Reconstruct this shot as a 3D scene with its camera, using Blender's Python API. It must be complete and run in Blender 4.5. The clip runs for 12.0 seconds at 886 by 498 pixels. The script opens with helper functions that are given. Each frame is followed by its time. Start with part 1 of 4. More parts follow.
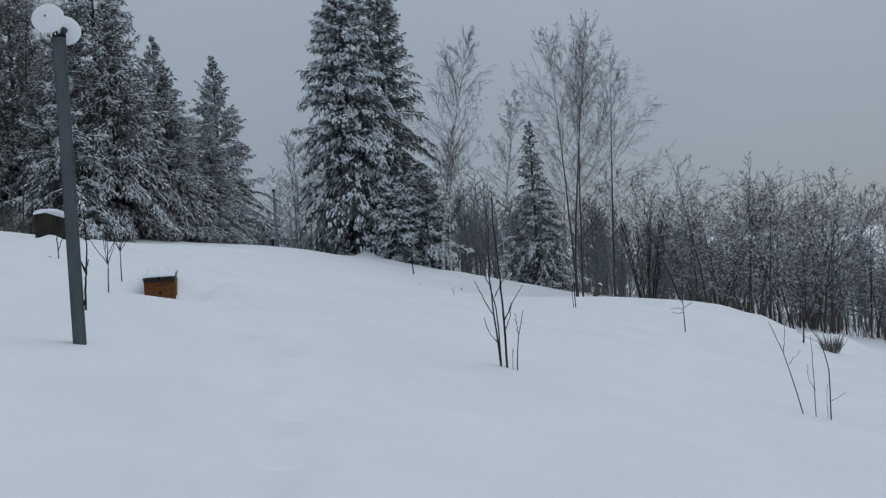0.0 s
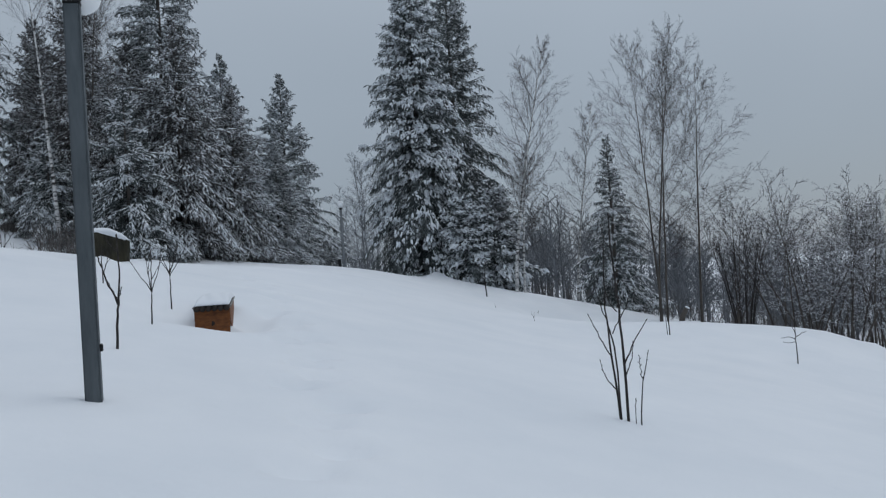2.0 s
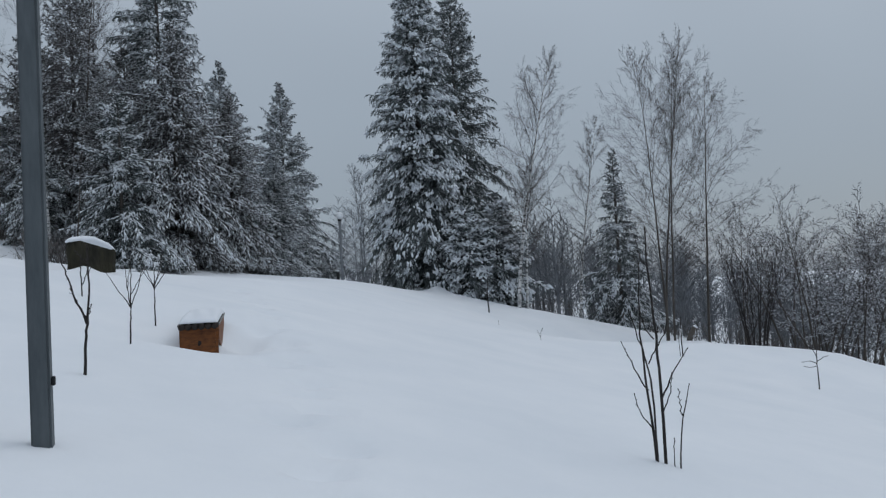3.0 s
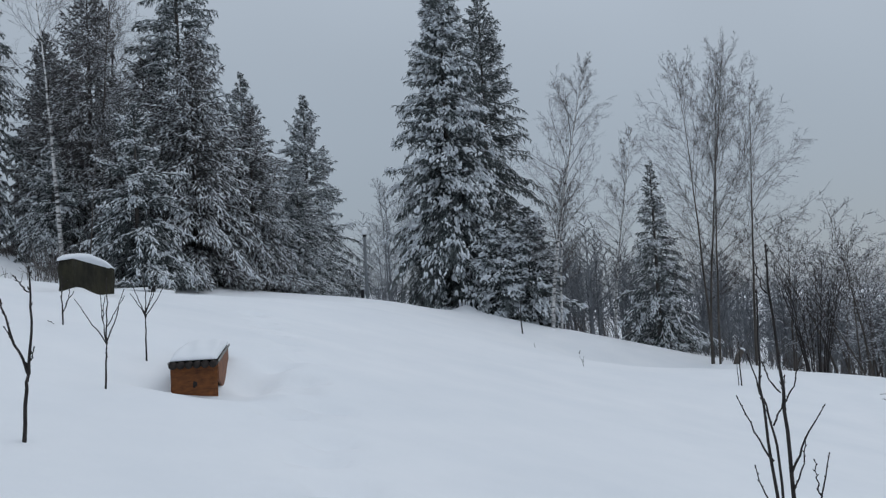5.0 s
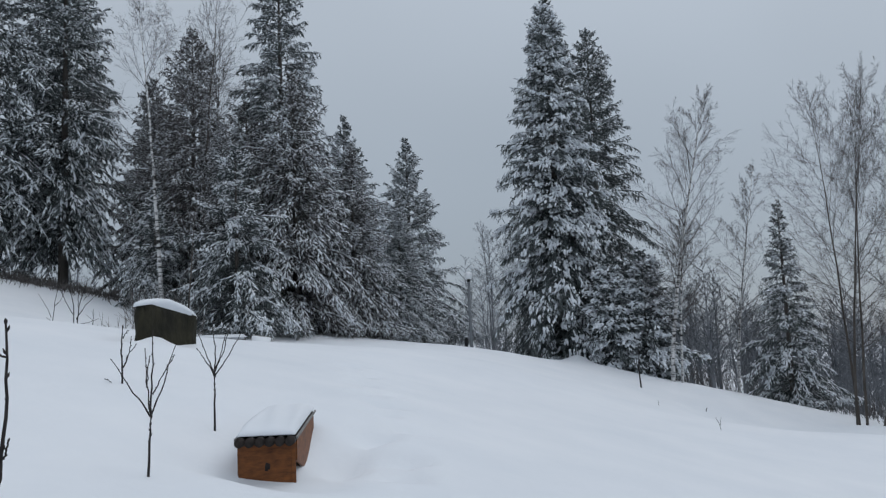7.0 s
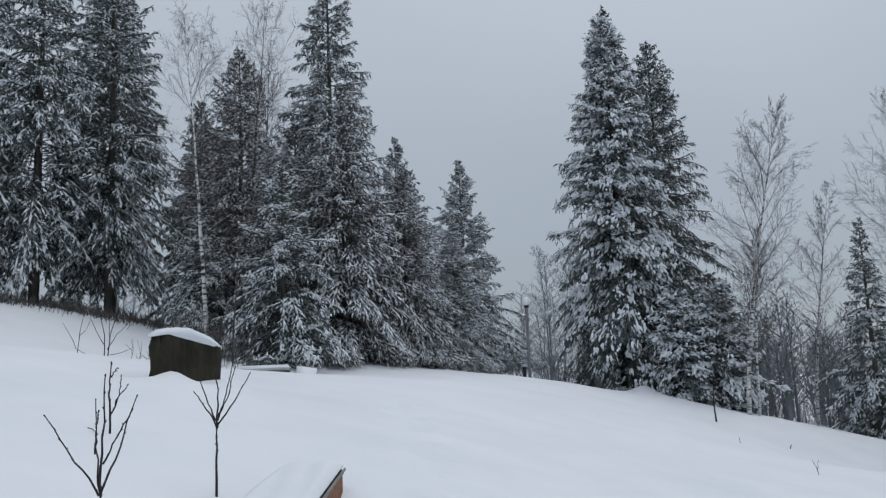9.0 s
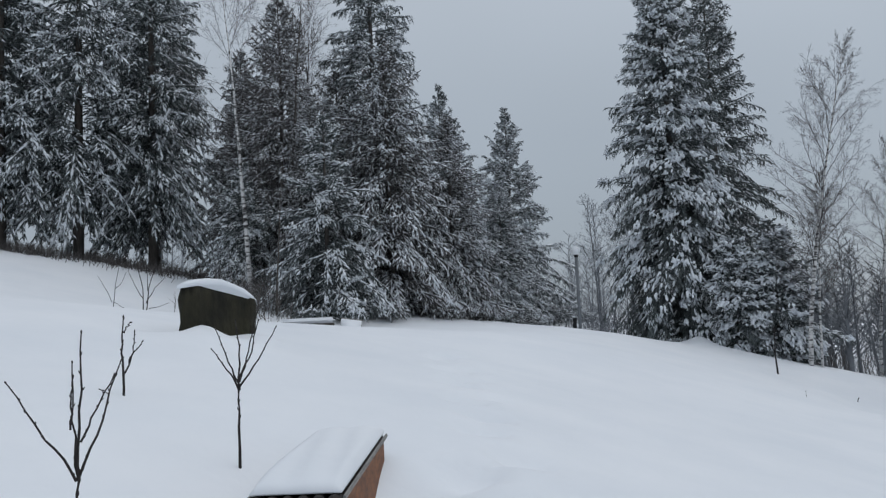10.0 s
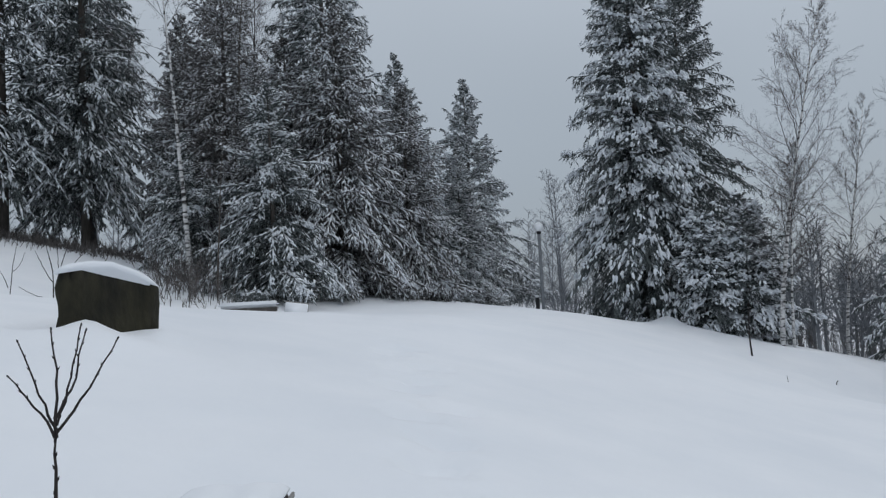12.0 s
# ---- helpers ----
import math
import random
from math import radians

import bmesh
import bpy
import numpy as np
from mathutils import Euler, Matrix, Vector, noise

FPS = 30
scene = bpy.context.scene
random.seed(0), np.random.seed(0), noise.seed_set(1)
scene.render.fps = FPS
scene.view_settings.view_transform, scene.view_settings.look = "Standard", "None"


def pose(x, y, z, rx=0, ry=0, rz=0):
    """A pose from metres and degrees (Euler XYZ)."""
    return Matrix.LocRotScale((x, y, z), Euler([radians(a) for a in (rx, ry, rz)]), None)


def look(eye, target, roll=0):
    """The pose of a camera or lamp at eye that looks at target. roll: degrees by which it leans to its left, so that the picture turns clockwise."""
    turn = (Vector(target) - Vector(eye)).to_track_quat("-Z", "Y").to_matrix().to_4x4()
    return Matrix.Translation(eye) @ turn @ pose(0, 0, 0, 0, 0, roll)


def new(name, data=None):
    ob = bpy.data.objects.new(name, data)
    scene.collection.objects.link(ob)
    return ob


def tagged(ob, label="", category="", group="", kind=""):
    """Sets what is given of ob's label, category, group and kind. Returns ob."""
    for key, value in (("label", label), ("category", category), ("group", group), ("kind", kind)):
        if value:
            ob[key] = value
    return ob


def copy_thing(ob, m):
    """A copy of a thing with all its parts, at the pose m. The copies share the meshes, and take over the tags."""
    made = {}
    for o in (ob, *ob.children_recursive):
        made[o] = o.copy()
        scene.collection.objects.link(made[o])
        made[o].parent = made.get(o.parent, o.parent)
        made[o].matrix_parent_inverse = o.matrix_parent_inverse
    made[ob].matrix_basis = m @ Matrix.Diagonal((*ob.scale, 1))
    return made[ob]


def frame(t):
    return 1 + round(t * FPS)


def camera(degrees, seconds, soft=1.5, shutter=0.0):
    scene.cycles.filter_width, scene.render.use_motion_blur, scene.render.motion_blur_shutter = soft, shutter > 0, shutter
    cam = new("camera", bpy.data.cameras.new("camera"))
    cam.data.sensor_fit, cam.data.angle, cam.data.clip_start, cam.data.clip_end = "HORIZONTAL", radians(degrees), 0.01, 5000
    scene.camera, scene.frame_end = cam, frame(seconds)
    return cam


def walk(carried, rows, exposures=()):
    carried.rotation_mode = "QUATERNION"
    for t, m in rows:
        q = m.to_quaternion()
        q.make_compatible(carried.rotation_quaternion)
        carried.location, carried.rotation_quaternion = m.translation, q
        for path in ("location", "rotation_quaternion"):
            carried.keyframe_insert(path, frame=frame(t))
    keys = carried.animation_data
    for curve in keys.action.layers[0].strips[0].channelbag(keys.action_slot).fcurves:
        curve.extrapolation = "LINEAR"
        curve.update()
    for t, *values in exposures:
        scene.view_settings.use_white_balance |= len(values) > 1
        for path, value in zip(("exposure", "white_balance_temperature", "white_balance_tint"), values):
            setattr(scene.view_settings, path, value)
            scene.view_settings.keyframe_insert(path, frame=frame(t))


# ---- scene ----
cam = camera(54.0, 12.0, soft=1.25)

PATH = [
    (0, (0.001, -0.002, -0.004), (-0.001, 1.998, -0.005), -3.9),
    (0.5, (-0.024, 0.444, 0.016), (-0.052, 2.444, 0.05), -4.0),
    (1, (-0.13, 0.943, 0.06), (-0.21, 2.941, 0.12), -3.9),
    (1.5, (-0.215, 1.424, 0.065), (-0.337, 3.419, 0.127), -3.8),
    (2, (-0.394, 1.89, 0.082), (-0.541, 3.884, 0.135), -3.9),
    (2.5, (-0.481, 2.346, 0.115), (-0.618, 4.341, 0.162), -3.2),
    (3, (-0.615, 2.855, 0.144), (-0.755, 4.848, 0.227), -3.1),
    (5, (-0.95, 4.614, 0.282), (-1.144, 6.601, 0.404), -3.0),
    (5.5, (-1.071, 5.088, 0.289), (-1.298, 7.072, 0.404), -2.5),
    (6, (-1.166, 5.565, 0.321), (-1.426, 7.546, 0.424), -2.0),
    (6.5, (-1.247, 6.026, 0.356), (-1.567, 7.995, 0.504), -1.8),
    (7, (-1.426, 6.439, 0.414), (-1.842, 8.381, 0.651), -2.4),
    (9, (-1.82, 8.041, 0.532), (-2.353, 9.945, 0.835), -2.4),
    (9.5, (-2.008, 8.459, 0.562), (-2.566, 10.364, 0.806), -2.7),
    (10, (-2.118, 8.896, 0.551), (-2.759, 10.78, 0.75), -2.7),
    (10.5, (-2.284, 9.339, 0.557), (-2.966, 11.213, 0.707), -2.5),
    (11, (-2.399, 9.769, 0.595), (-3.023, 11.665, 0.715), -3.0),
    (11.5, (-2.503, 10.232, 0.65), (-3.1, 12.136, 0.787), -3.4),
    (12, (-2.59, 10.64, 0.691), (-3.145, 12.556, 0.834), -3.2),
]
walk(cam, [(t, look(eye, target, roll)) for t, eye, target, roll in PATH],
     [(0, -0.20, 6250, 9), (1, -0.12, 6260, 9), (3, -0.12, 6280, 9), (5, -0.01, 6330, 9.4), (5.5, -0.04, 6340, 9.4), (6.5, -0.04, 6370, 9.6), (7, 0.03, 6400, 9.8), (9, 0.10, 6470, 10), (9.5, 0.06, 6480, 10), (11, 0.05, 6490, 10), (12, 0.05, 6500, 10)])

# ---- world, sky and sun ----
world = bpy.data.worlds.new("overcast_sky")
scene.world = world
world.use_nodes = True
wt = world.node_tree
wt.nodes.clear()


def wnode(kind, **values):
    n = wt.nodes.new(kind)
    for k, v in values.items():
        n.inputs[k].default_value = v
    return n


sky = wnode("ShaderNodeTexSky")
sky.sky_type, sky.sun_disc, sky.sun_elevation, sky.sun_rotation = "NISHITA", False, radians(38), radians(40)
sky_bg = wnode("ShaderNodeBackground", Strength=0.06)
wt.links.new(sky.outputs[0], sky_bg.inputs[0])
coord = wnode("ShaderNodeTexCoord")
split = wnode("ShaderNodeSeparateXYZ")
wt.links.new(coord.outputs["Generated"], split.inputs[0])
ramp = wnode("ShaderNodeValToRGB")
ramp.color_ramp.elements[0].position, ramp.color_ramp.elements[0].color = 0.0, (0.300, 0.345, 0.397, 1)
ramp.color_ramp.elements[1].position, ramp.color_ramp.elements[1].color = 1.0, (0.74, 0.80, 0.88, 1)
mid = ramp.color_ramp.elements.new(0.22)
mid.color = (0.375, 0.427, 0.485, 1)
wt.links.new(split.outputs["Z"], ramp.inputs[0])
cloud = wnode("ShaderNodeTexNoise", Scale=1.6, Detail=3.0, Roughness=0.5)
wt.links.new(coord.outputs["Generated"], cloud.inputs["Vector"])
band = wnode("ShaderNodeMapRange")
for k, v in zip(("From Min", "From Max", "To Min", "To Max"), (0.3, 0.7, 0.93, 1.07)):
    band.inputs[k].default_value = v
wt.links.new(cloud.outputs[0], band.inputs["Value"])
cloud_bg = wnode("ShaderNodeBackground", Strength=1.0)
wt.links.new(ramp.outputs[0], cloud_bg.inputs[0])
wt.links.new(band.outputs[0], cloud_bg.inputs["Strength"])
mixed = wnode("ShaderNodeMixShader", Fac=0.9)
wt.links.new(sky_bg.outputs[0], mixed.inputs[1])
wt.links.new(cloud_bg.outputs[0], mixed.inputs[2])
out = wnode("ShaderNodeOutputWorld")
wt.links.new(mixed.outputs[0], out.inputs[0])

sun = new("sun", bpy.data.lights.new("sun", "SUN"))
sun.data.energy, sun.data.angle, sun.data.color = 0.5, radians(40), (1.0, 0.97, 0.93)
sun.matrix_world = look((14, 20, 24), (0, 10, 0))


# ---- materials ----
def material(name, low, high, scale=6.0, detail=5.0, rough=0.85, bump=0.3, bump_scale=60.0, bump_size=0.01, metal=0.0, island=0.0, stretch=(1, 1, 1), spec=0.3):
    m = bpy.data.materials.new(name)
    m.use_nodes = True
    nt = m.node_tree
    b = nt.nodes["Principled BSDF"]
    b.inputs["Roughness"].default_value, b.inputs["Metallic"].default_value = rough, metal
    b.inputs["Specular IOR Level"].default_value = spec
    tc = nt.nodes.new("ShaderNodeTexCoord")
    mp = nt.nodes.new("ShaderNodeMapping")
    mp.inputs["Scale"].default_value = stretch
    nt.links.new(tc.outputs["Object"], mp.inputs[0])
    n1 = nt.nodes.new("ShaderNodeTexNoise")
    n1.inputs["Scale"].default_value, n1.inputs["Detail"].default_value, n1.inputs["Roughness"].default_value = scale, detail, 0.62
    nt.links.new(mp.outputs[0], n1.inputs["Vector"])
    mr = nt.nodes.new("ShaderNodeMapRange")
    mr.inputs["From Min"].default_value, mr.inputs["From Max"].default_value = 0.3, 0.7
    nt.links.new(n1.outputs[0], mr.inputs[0])
    mix = nt.nodes.new("ShaderNodeMix")
    mix.data_type = "RGBA"
    mix.inputs[6].default_value, mix.inputs[7].default_value = (*low, 1), (*high, 1)
    nt.links.new(mr.outputs[0], mix.inputs[0])
    colour = mix.outputs[2]
    if island:
        geo = nt.nodes.new("ShaderNodeNewGeometry")
        r2 = nt.nodes.new("ShaderNodeMapRange")
        r2.inputs["To Min"].default_value, r2.inputs["To Max"].default_value = 1 - island, 1 + island
        nt.links.new(geo.outputs["Random Per Island"], r2.inputs[0])
        hs = nt.nodes.new("ShaderNodeHueSaturation")
        nt.links.new(r2.outputs[0], hs.inputs["Value"])
        nt.links.new(colour, hs.inputs["Color"])
        colour = hs.outputs[0]
    nt.links.new(colour, b.inputs["Base Color"])
    if bump:
        n2 = nt.nodes.new("ShaderNodeTexNoise")
        n2.inputs["Scale"].default_value, n2.inputs["Detail"].default_value = bump_scale, 4.0
        nt.links.new(mp.outputs[0], n2.inputs["Vector"])
        bp = nt.nodes.new("ShaderNodeBump")
        bp.inputs["Strength"].default_value, bp.inputs["Distance"].default_value = bump, bump_size
        nt.links.new(n2.outputs[0], bp.inputs["Height"])
        nt.links.new(bp.outputs[0], b.inputs["Normal"])
    return m


SNOW = material("snow", (0.76, 0.79, 0.83), (0.83, 0.85, 0.88), scale=0.5, rough=0.6, bump=0.25, bump_scale=9.0, bump_size=0.02, spec=0.15)
TREE_SNOW = material("tree_snow", (0.74, 0.78, 0.83), (0.88, 0.90, 0.93), scale=3.0, rough=0.7, bump=0.3, bump_scale=25.0, bump_size=0.02, island=0.06, spec=0.1)
# both needle colours are lifted above dark green to include the haze
NEEDLES = material("spruce_needles", (0.082, 0.097, 0.099), (0.155, 0.172, 0.168), scale=2.0, rough=0.8, bump=0.8, bump_scale=70.0, bump_size=0.02, island=0.4, spec=0.15)
BROWN_NEEDLES = material("brown_needles", (0.092, 0.092, 0.093), (0.168, 0.160, 0.154), scale=2.0, rough=0.8, bump=0.8, bump_scale=70.0, bump_size=0.02, island=0.4, spec=0.15)
BARK = material("spruce_bark", (0.045, 0.040, 0.036), (0.120, 0.105, 0.092), scale=7.0, bump=0.8, bump_scale=20.0, bump_size=0.03, stretch=(1, 1, 0.25))
TWIG = material("twig_bark", (0.038, 0.034, 0.036), (0.095, 0.086, 0.085), scale=10.0, bump=0.4, island=0.3, stretch=(1, 1, 0.3))
# pale grey puts the haze over distant twigs into their colour
HAZE_GREY = material("haze_grey_twigs", (0.105, 0.112, 0.125), (0.22, 0.234, 0.252), scale=1.2, bump=0.3, island=0.35)
SAPLING = material("sapling_bark", (0.012, 0.011, 0.011), (0.050, 0.042, 0.040), scale=40.0, bump=0.5, bump_scale=160.0, bump_size=0.003, stretch=(1, 1, 0.4))
POST = material("grey_paint", (0.060, 0.072, 0.080), (0.105, 0.120, 0.130), scale=14.0, rough=0.55, bump=0.15, bump_scale=90.0, bump_size=0.002, stretch=(1, 1, 0.2))
POST_LIGHT = material("light_grey_paint", (0.14, 0.15, 0.16), (0.22, 0.235, 0.25), scale=10.0, rough=0.6, bump=0.1)
LAMP_WHITE = material("white_plastic", (0.80, 0.82, 0.84), (0.88, 0.89, 0.90), scale=8.0, rough=0.45, bump=0.05)
BLACK = material("black_plastic", (0.008, 0.008, 0.009), (0.022, 0.022, 0.024), scale=20.0, rough=0.5, bump=0.1)
WOOD = material("stained_wood", (0.075, 0.025, 0.008), (0.25, 0.086, 0.021), scale=11.0, detail=8.0, rough=0.6, bump=0.35, bump_scale=40.0, bump_size=0.004, stretch=(1, 1, 3))
ROOFING = material("roofing_sheet", (0.011, 0.009, 0.008), (0.040, 0.031, 0.027), scale=18.0, rough=0.75, bump=0.3, bump_scale=120.0, bump_size=0.003)
EDGE_BOARD = material("grey_board", (0.15, 0.15, 0.15), (0.34, 0.33, 0.31), scale=12.0, rough=0.8, bump=0.3, stretch=(6, 1, 6))
STONE = material("mossy_stone", (0.008, 0.008, 0.007), (0.040, 0.037, 0.022), scale=5.0, detail=9.0, rough=0.9, bump=0.9, bump_scale=16.0, bump_size=0.04, stretch=(1, 1, 0.45))
DRY = material("dry_grass", (0.085, 0.080, 0.072), (0.19, 0.175, 0.155), scale=6.0, bump=0.2, island=0.4)
BRUSH = material("dark_brush", (0.062, 0.058, 0.058), (0.145, 0.132, 0.124), scale=3.0, bump=0.3, island=0.5)


def birch_bark():
    m = material("birch_bark", (0.42, 0.42, 0.42), (0.74, 0.73, 0.72), scale=5.0, bump=0.4, bump_scale=30.0, bump_size=0.01, stretch=(1, 1, 0.6))
    nt = m.node_tree
    b = nt.nodes["Principled BSDF"]
    old = b.inputs["Base Color"].links[0].from_socket
    tc = nt.nodes.new("ShaderNodeTexCoord")
    mp = nt.nodes.new("ShaderNodeMapping")
    mp.inputs["Scale"].default_value = (2.0, 2.0, 9.0)
    nt.links.new(tc.outputs["Object"], mp.inputs[0])
    n = nt.nodes.new("ShaderNodeTexNoise")
    n.inputs["Scale"].default_value, n.inputs["Detail"].default_value = 1.6, 3.0
    nt.links.new(mp.outputs[0], n.inputs["Vector"])
    r = nt.nodes.new("ShaderNodeValToRGB")
    r.color_ramp.elements[0].position, r.color_ramp.elements[1].position = 0.51, 0.61
    nt.links.new(n.outputs[0], r.inputs[0])
    mix = nt.nodes.new("ShaderNodeMix")
    mix.data_type = "RGBA"
    mix.inputs[7].default_value = (0.030, 0.027, 0.025, 1)
    nt.links.new(r.outputs[0], mix.inputs[0])
    nt.links.new(old, mix.inputs[6])
    nt.links.new(mix.outputs[2], b.inputs["Base Color"])
    return m


BIRCH = birch_bark()

# ---- the snow field ----
# soft polynomial slope in squeezed coordinates, then broad swells (x, y, radius, height)
SLOPE = (-1.233, -5.173, 0.340, -0.714, 0.912, -0.425, -3.394, 0.418, -0.101, -0.838)
SWELLS = ((-8, 17.5, 4.5, 0.408), (-8.5, 27.5, 5, 1.121), (-13, 28, 6, -1.192), (-4.5, 44, 5, -0.023), (7.5, 30, 4.5, 0.963), (-14.5, 44, 9, -0.252),
          (0.5, 27, 6, -0.515), (-25, 36, 7, 0.34), (8, 41, 5, -0.177), (-7.5, 31, 4, 0.191), (-8, 25, 2.5, 0.105), (20, 40, 6, 0.161),
          (9.3, 30.4, 1.9, 0.326), (-10, 23, 3, -0.012), (-6, 22, 3, -0.093), (-11, 31, 4, -0.283), (-6, 30, 4, 0.17), (-3, 34, 4, -0.037),
          (-7, 37, 4, 0.519), (2, 32, 4, -0.223), (5, 33, 3, -1.047), (9.5, 33, 2.5, -0.171), (12.5, 31, 2, -0.163), (11, 28, 2, -0.186),
          (16, 33, 3.5, -0.101), (22, 38, 5, -0.019), (1, 42, 4, 0.346), (-9, 46, 5, 0.286), (5, 28, 3, 0.38), (-10.5, 29, 3.5, -0.15))
# drifts, hollows and lumps: x, y, radius across, radius along, height
DRIFTS = ((11.2, 25.5, 1.2, 1.2, -0.22), (-8.0, 16.85, 0.28, 0.3, -0.14), (-7.4, 17.7, 0.3, 0.3, 0.05), (-3.95, 9.49, 0.8, 0.8, 0.05), (-3.15, 7.42, 0.7, 0.7, 0.05), (-5.0, 13.45, 0.4, 0.4, -0.045),
          (-4.47, 11.5, 0.4, 0.4, -0.035), (-6.1, 13.8, 0.5, 0.5, 0.04), (-4.38, 12.38, 0.2, 0.2, -0.07), (-3.86, 12.62, 0.14, 0.18, 0.06), (-3.92, 13.55, 0.25, 0.3, -0.12), (-3.92, 13.6, 0.16, 0.40, -0.10), (-7.68, 17.0, 0.16, 0.15, 0.14), (-7.25, 17.55, 0.14, 0.14, 0.07), (-7.42, 17.38, 0.08, 0.08, -0.02),
          (-4.02, 12.40, 0.30, 0.30, -0.14), (-3.76, 13.0, 0.22, 0.5, -0.13), (-4.75, 12.9, 0.28, 0.7, -0.12), (-4.0, 11.6, 0.9, 0.35, 0.04),
          (-3.65, 41.0, 0.30, 0.3, 0.26), (-3.3, 41.3, 0.7, 0.4, 0.10), (-5.01, 13.47, 0.3, 0.3, -0.03), (-2.7, 40.5, 1.2, 0.7, 0.15), (-7.3, 16.75, 0.5, 0.25, 0.08), (-7.9, 16.65, 0.25, 0.2, 0.07),
          (6.2, 37.2, 0.7, 0.5, 0.35), (7.2, 37.0, 0.5, 0.5, 0.25), (0.8, 38.9, 0.8, 0.5, 0.22), (12.4, 28.0, 0.5, 0.5, 0.35),
          (0.5, 10.55, 0.25, 0.25, 0.05), (-13.9, 27.3, 0.9, 0.7, 0.15),
          (8.4, 31.2, 0.55, 0.5, 0.12), (9.7, 30.4, 0.45, 0.5, 0.10), (10.7, 29.3, 0.35, 0.4, 0.13), (11.6, 28.6, 0.4, 0.4, -0.08), (7.0, 32.0, 0.6, 0.5, 0.08), (-0.3, 34.0, 0.3, 0.3, 0.10), (-2.1, 36.0, 0.35, 0.3, 0.12), (1.6, 37.6, 0.4, 0.3, 0.14))
# a filled-in trail of old footprints leads up the slope
TRAIL = [(-0.10 - 0.155 * y - 0.0065 * y * y + 0.10 * math.sin(1.7 * k) + (0.12 if k % 2 else -0.12), y) for k, y in enumerate(3.2 + 0.62 * i for i in range(30))]


def height(x, y):
    u, v = np.tanh(x / 24), np.tanh((y - 24) / 30)
    terms = (np.ones_like(u), u, v, u * u, u * v, v * v, u ** 3, u * u * v, u * v * v, v ** 3)
    z = sum(c * t for c, t in zip(SLOPE, terms))
    for a, b, s, h in SWELLS:
        z = z + h * np.exp(-((x - a) ** 2 + (y - b) ** 2) / (2 * s * s))
    for a, b, s, t, h in DRIFTS:
        z = z + h * np.exp(-((x - a) / s) ** 2 / 2 - ((y - b) / t) ** 2 / 2)
    return z


def ground_z(x, y):
    return float(height(np.array(float(x)), np.array(float(y))))


def part(name, bm, mat, parent=None, label="", smooth=True):
    """Links a bmesh or a mesh as one object under a thing."""
    if isinstance(bm, bmesh.types.BMesh):
        me = bpy.data.meshes.new(name)
        bm.to_mesh(me)
        bm.free()
    else:
        me = bm
    me.materials.clear()
    me.materials.append(mat)
    if smooth:
        me.shade_smooth()
    else:
        me.shade_flat()
    ob = new(name, me)
    ob.parent = parent
    return tagged(ob, label) if label else ob


def thing(name, x, y, z, label, category, group="", turn=0.0):
    ob = new(name)
    ob.empty_display_size = 0.2
    ob.matrix_basis = pose(x, y, z, 0, 0, turn)
    return tagged(ob, label, category, group)


def steps(lo, hi, fine_lo, fine_hi, fine, grow=1.12):
    c = list(np.arange(fine_lo, fine_hi + fine / 2, fine))
    s = fine
    while c[-1] < hi:
        s *= grow
        c.append(c[-1] + s)
    s = fine
    while c[0] > lo:
        s *= grow
        c.insert(0, c[0] - s)
    return np.array(c)


def snow_field():
    xs, ys = steps(-900, 900, -9, 4, 0.11, 1.08), steps(-400, 1500, 2, 27, 0.12, 1.06)
    gx, gy = np.meshgrid(xs, ys)
    z = height(gx, gy)
    near = np.exp(-(np.maximum(0, np.hypot(gx, gy - 20) - 30) / 15) ** 2)
    ripple = 0.022 * np.sin(gx * 0.9 + 1.3 * np.sin(gy * 0.37)) * np.sin(gy * 0.55 + 0.8 * np.sin(gx * 0.6))
    ripple += 0.006 * np.sin(gx * 2.7 + gy * 1.1 + np.sin(gy * 0.9) * 2) + 0.004 * np.sin(gx * 4.1 - gy * 3.3 + 2 * np.sin(gx))
    z += near * ripple
    for a, b in TRAIL:
        d = ((gx - a) / 0.17) ** 2 + ((gy - b) / 0.22) ** 2
        z += -0.14 * np.exp(-(d / 1.5) ** 2) + 0.03 * np.exp(-d / 6)
    n, m = gx.shape
    verts = np.stack([gx, gy, z], -1).reshape(-1, 3)
    i = np.arange(n * m).reshape(n, m)
    faces = np.stack([i[:-1, :-1], i[:-1, 1:], i[1:, 1:], i[1:, :-1]], -1).reshape(-1, 4)
    me = bpy.data.meshes.new("ground")
    me.from_pydata(verts.tolist(), [], faces.tolist())
    return tagged(part("ground", me, SNOW), "smooth deep fresh snow over a sloping field", "snow", kind="structure")


snow_field()


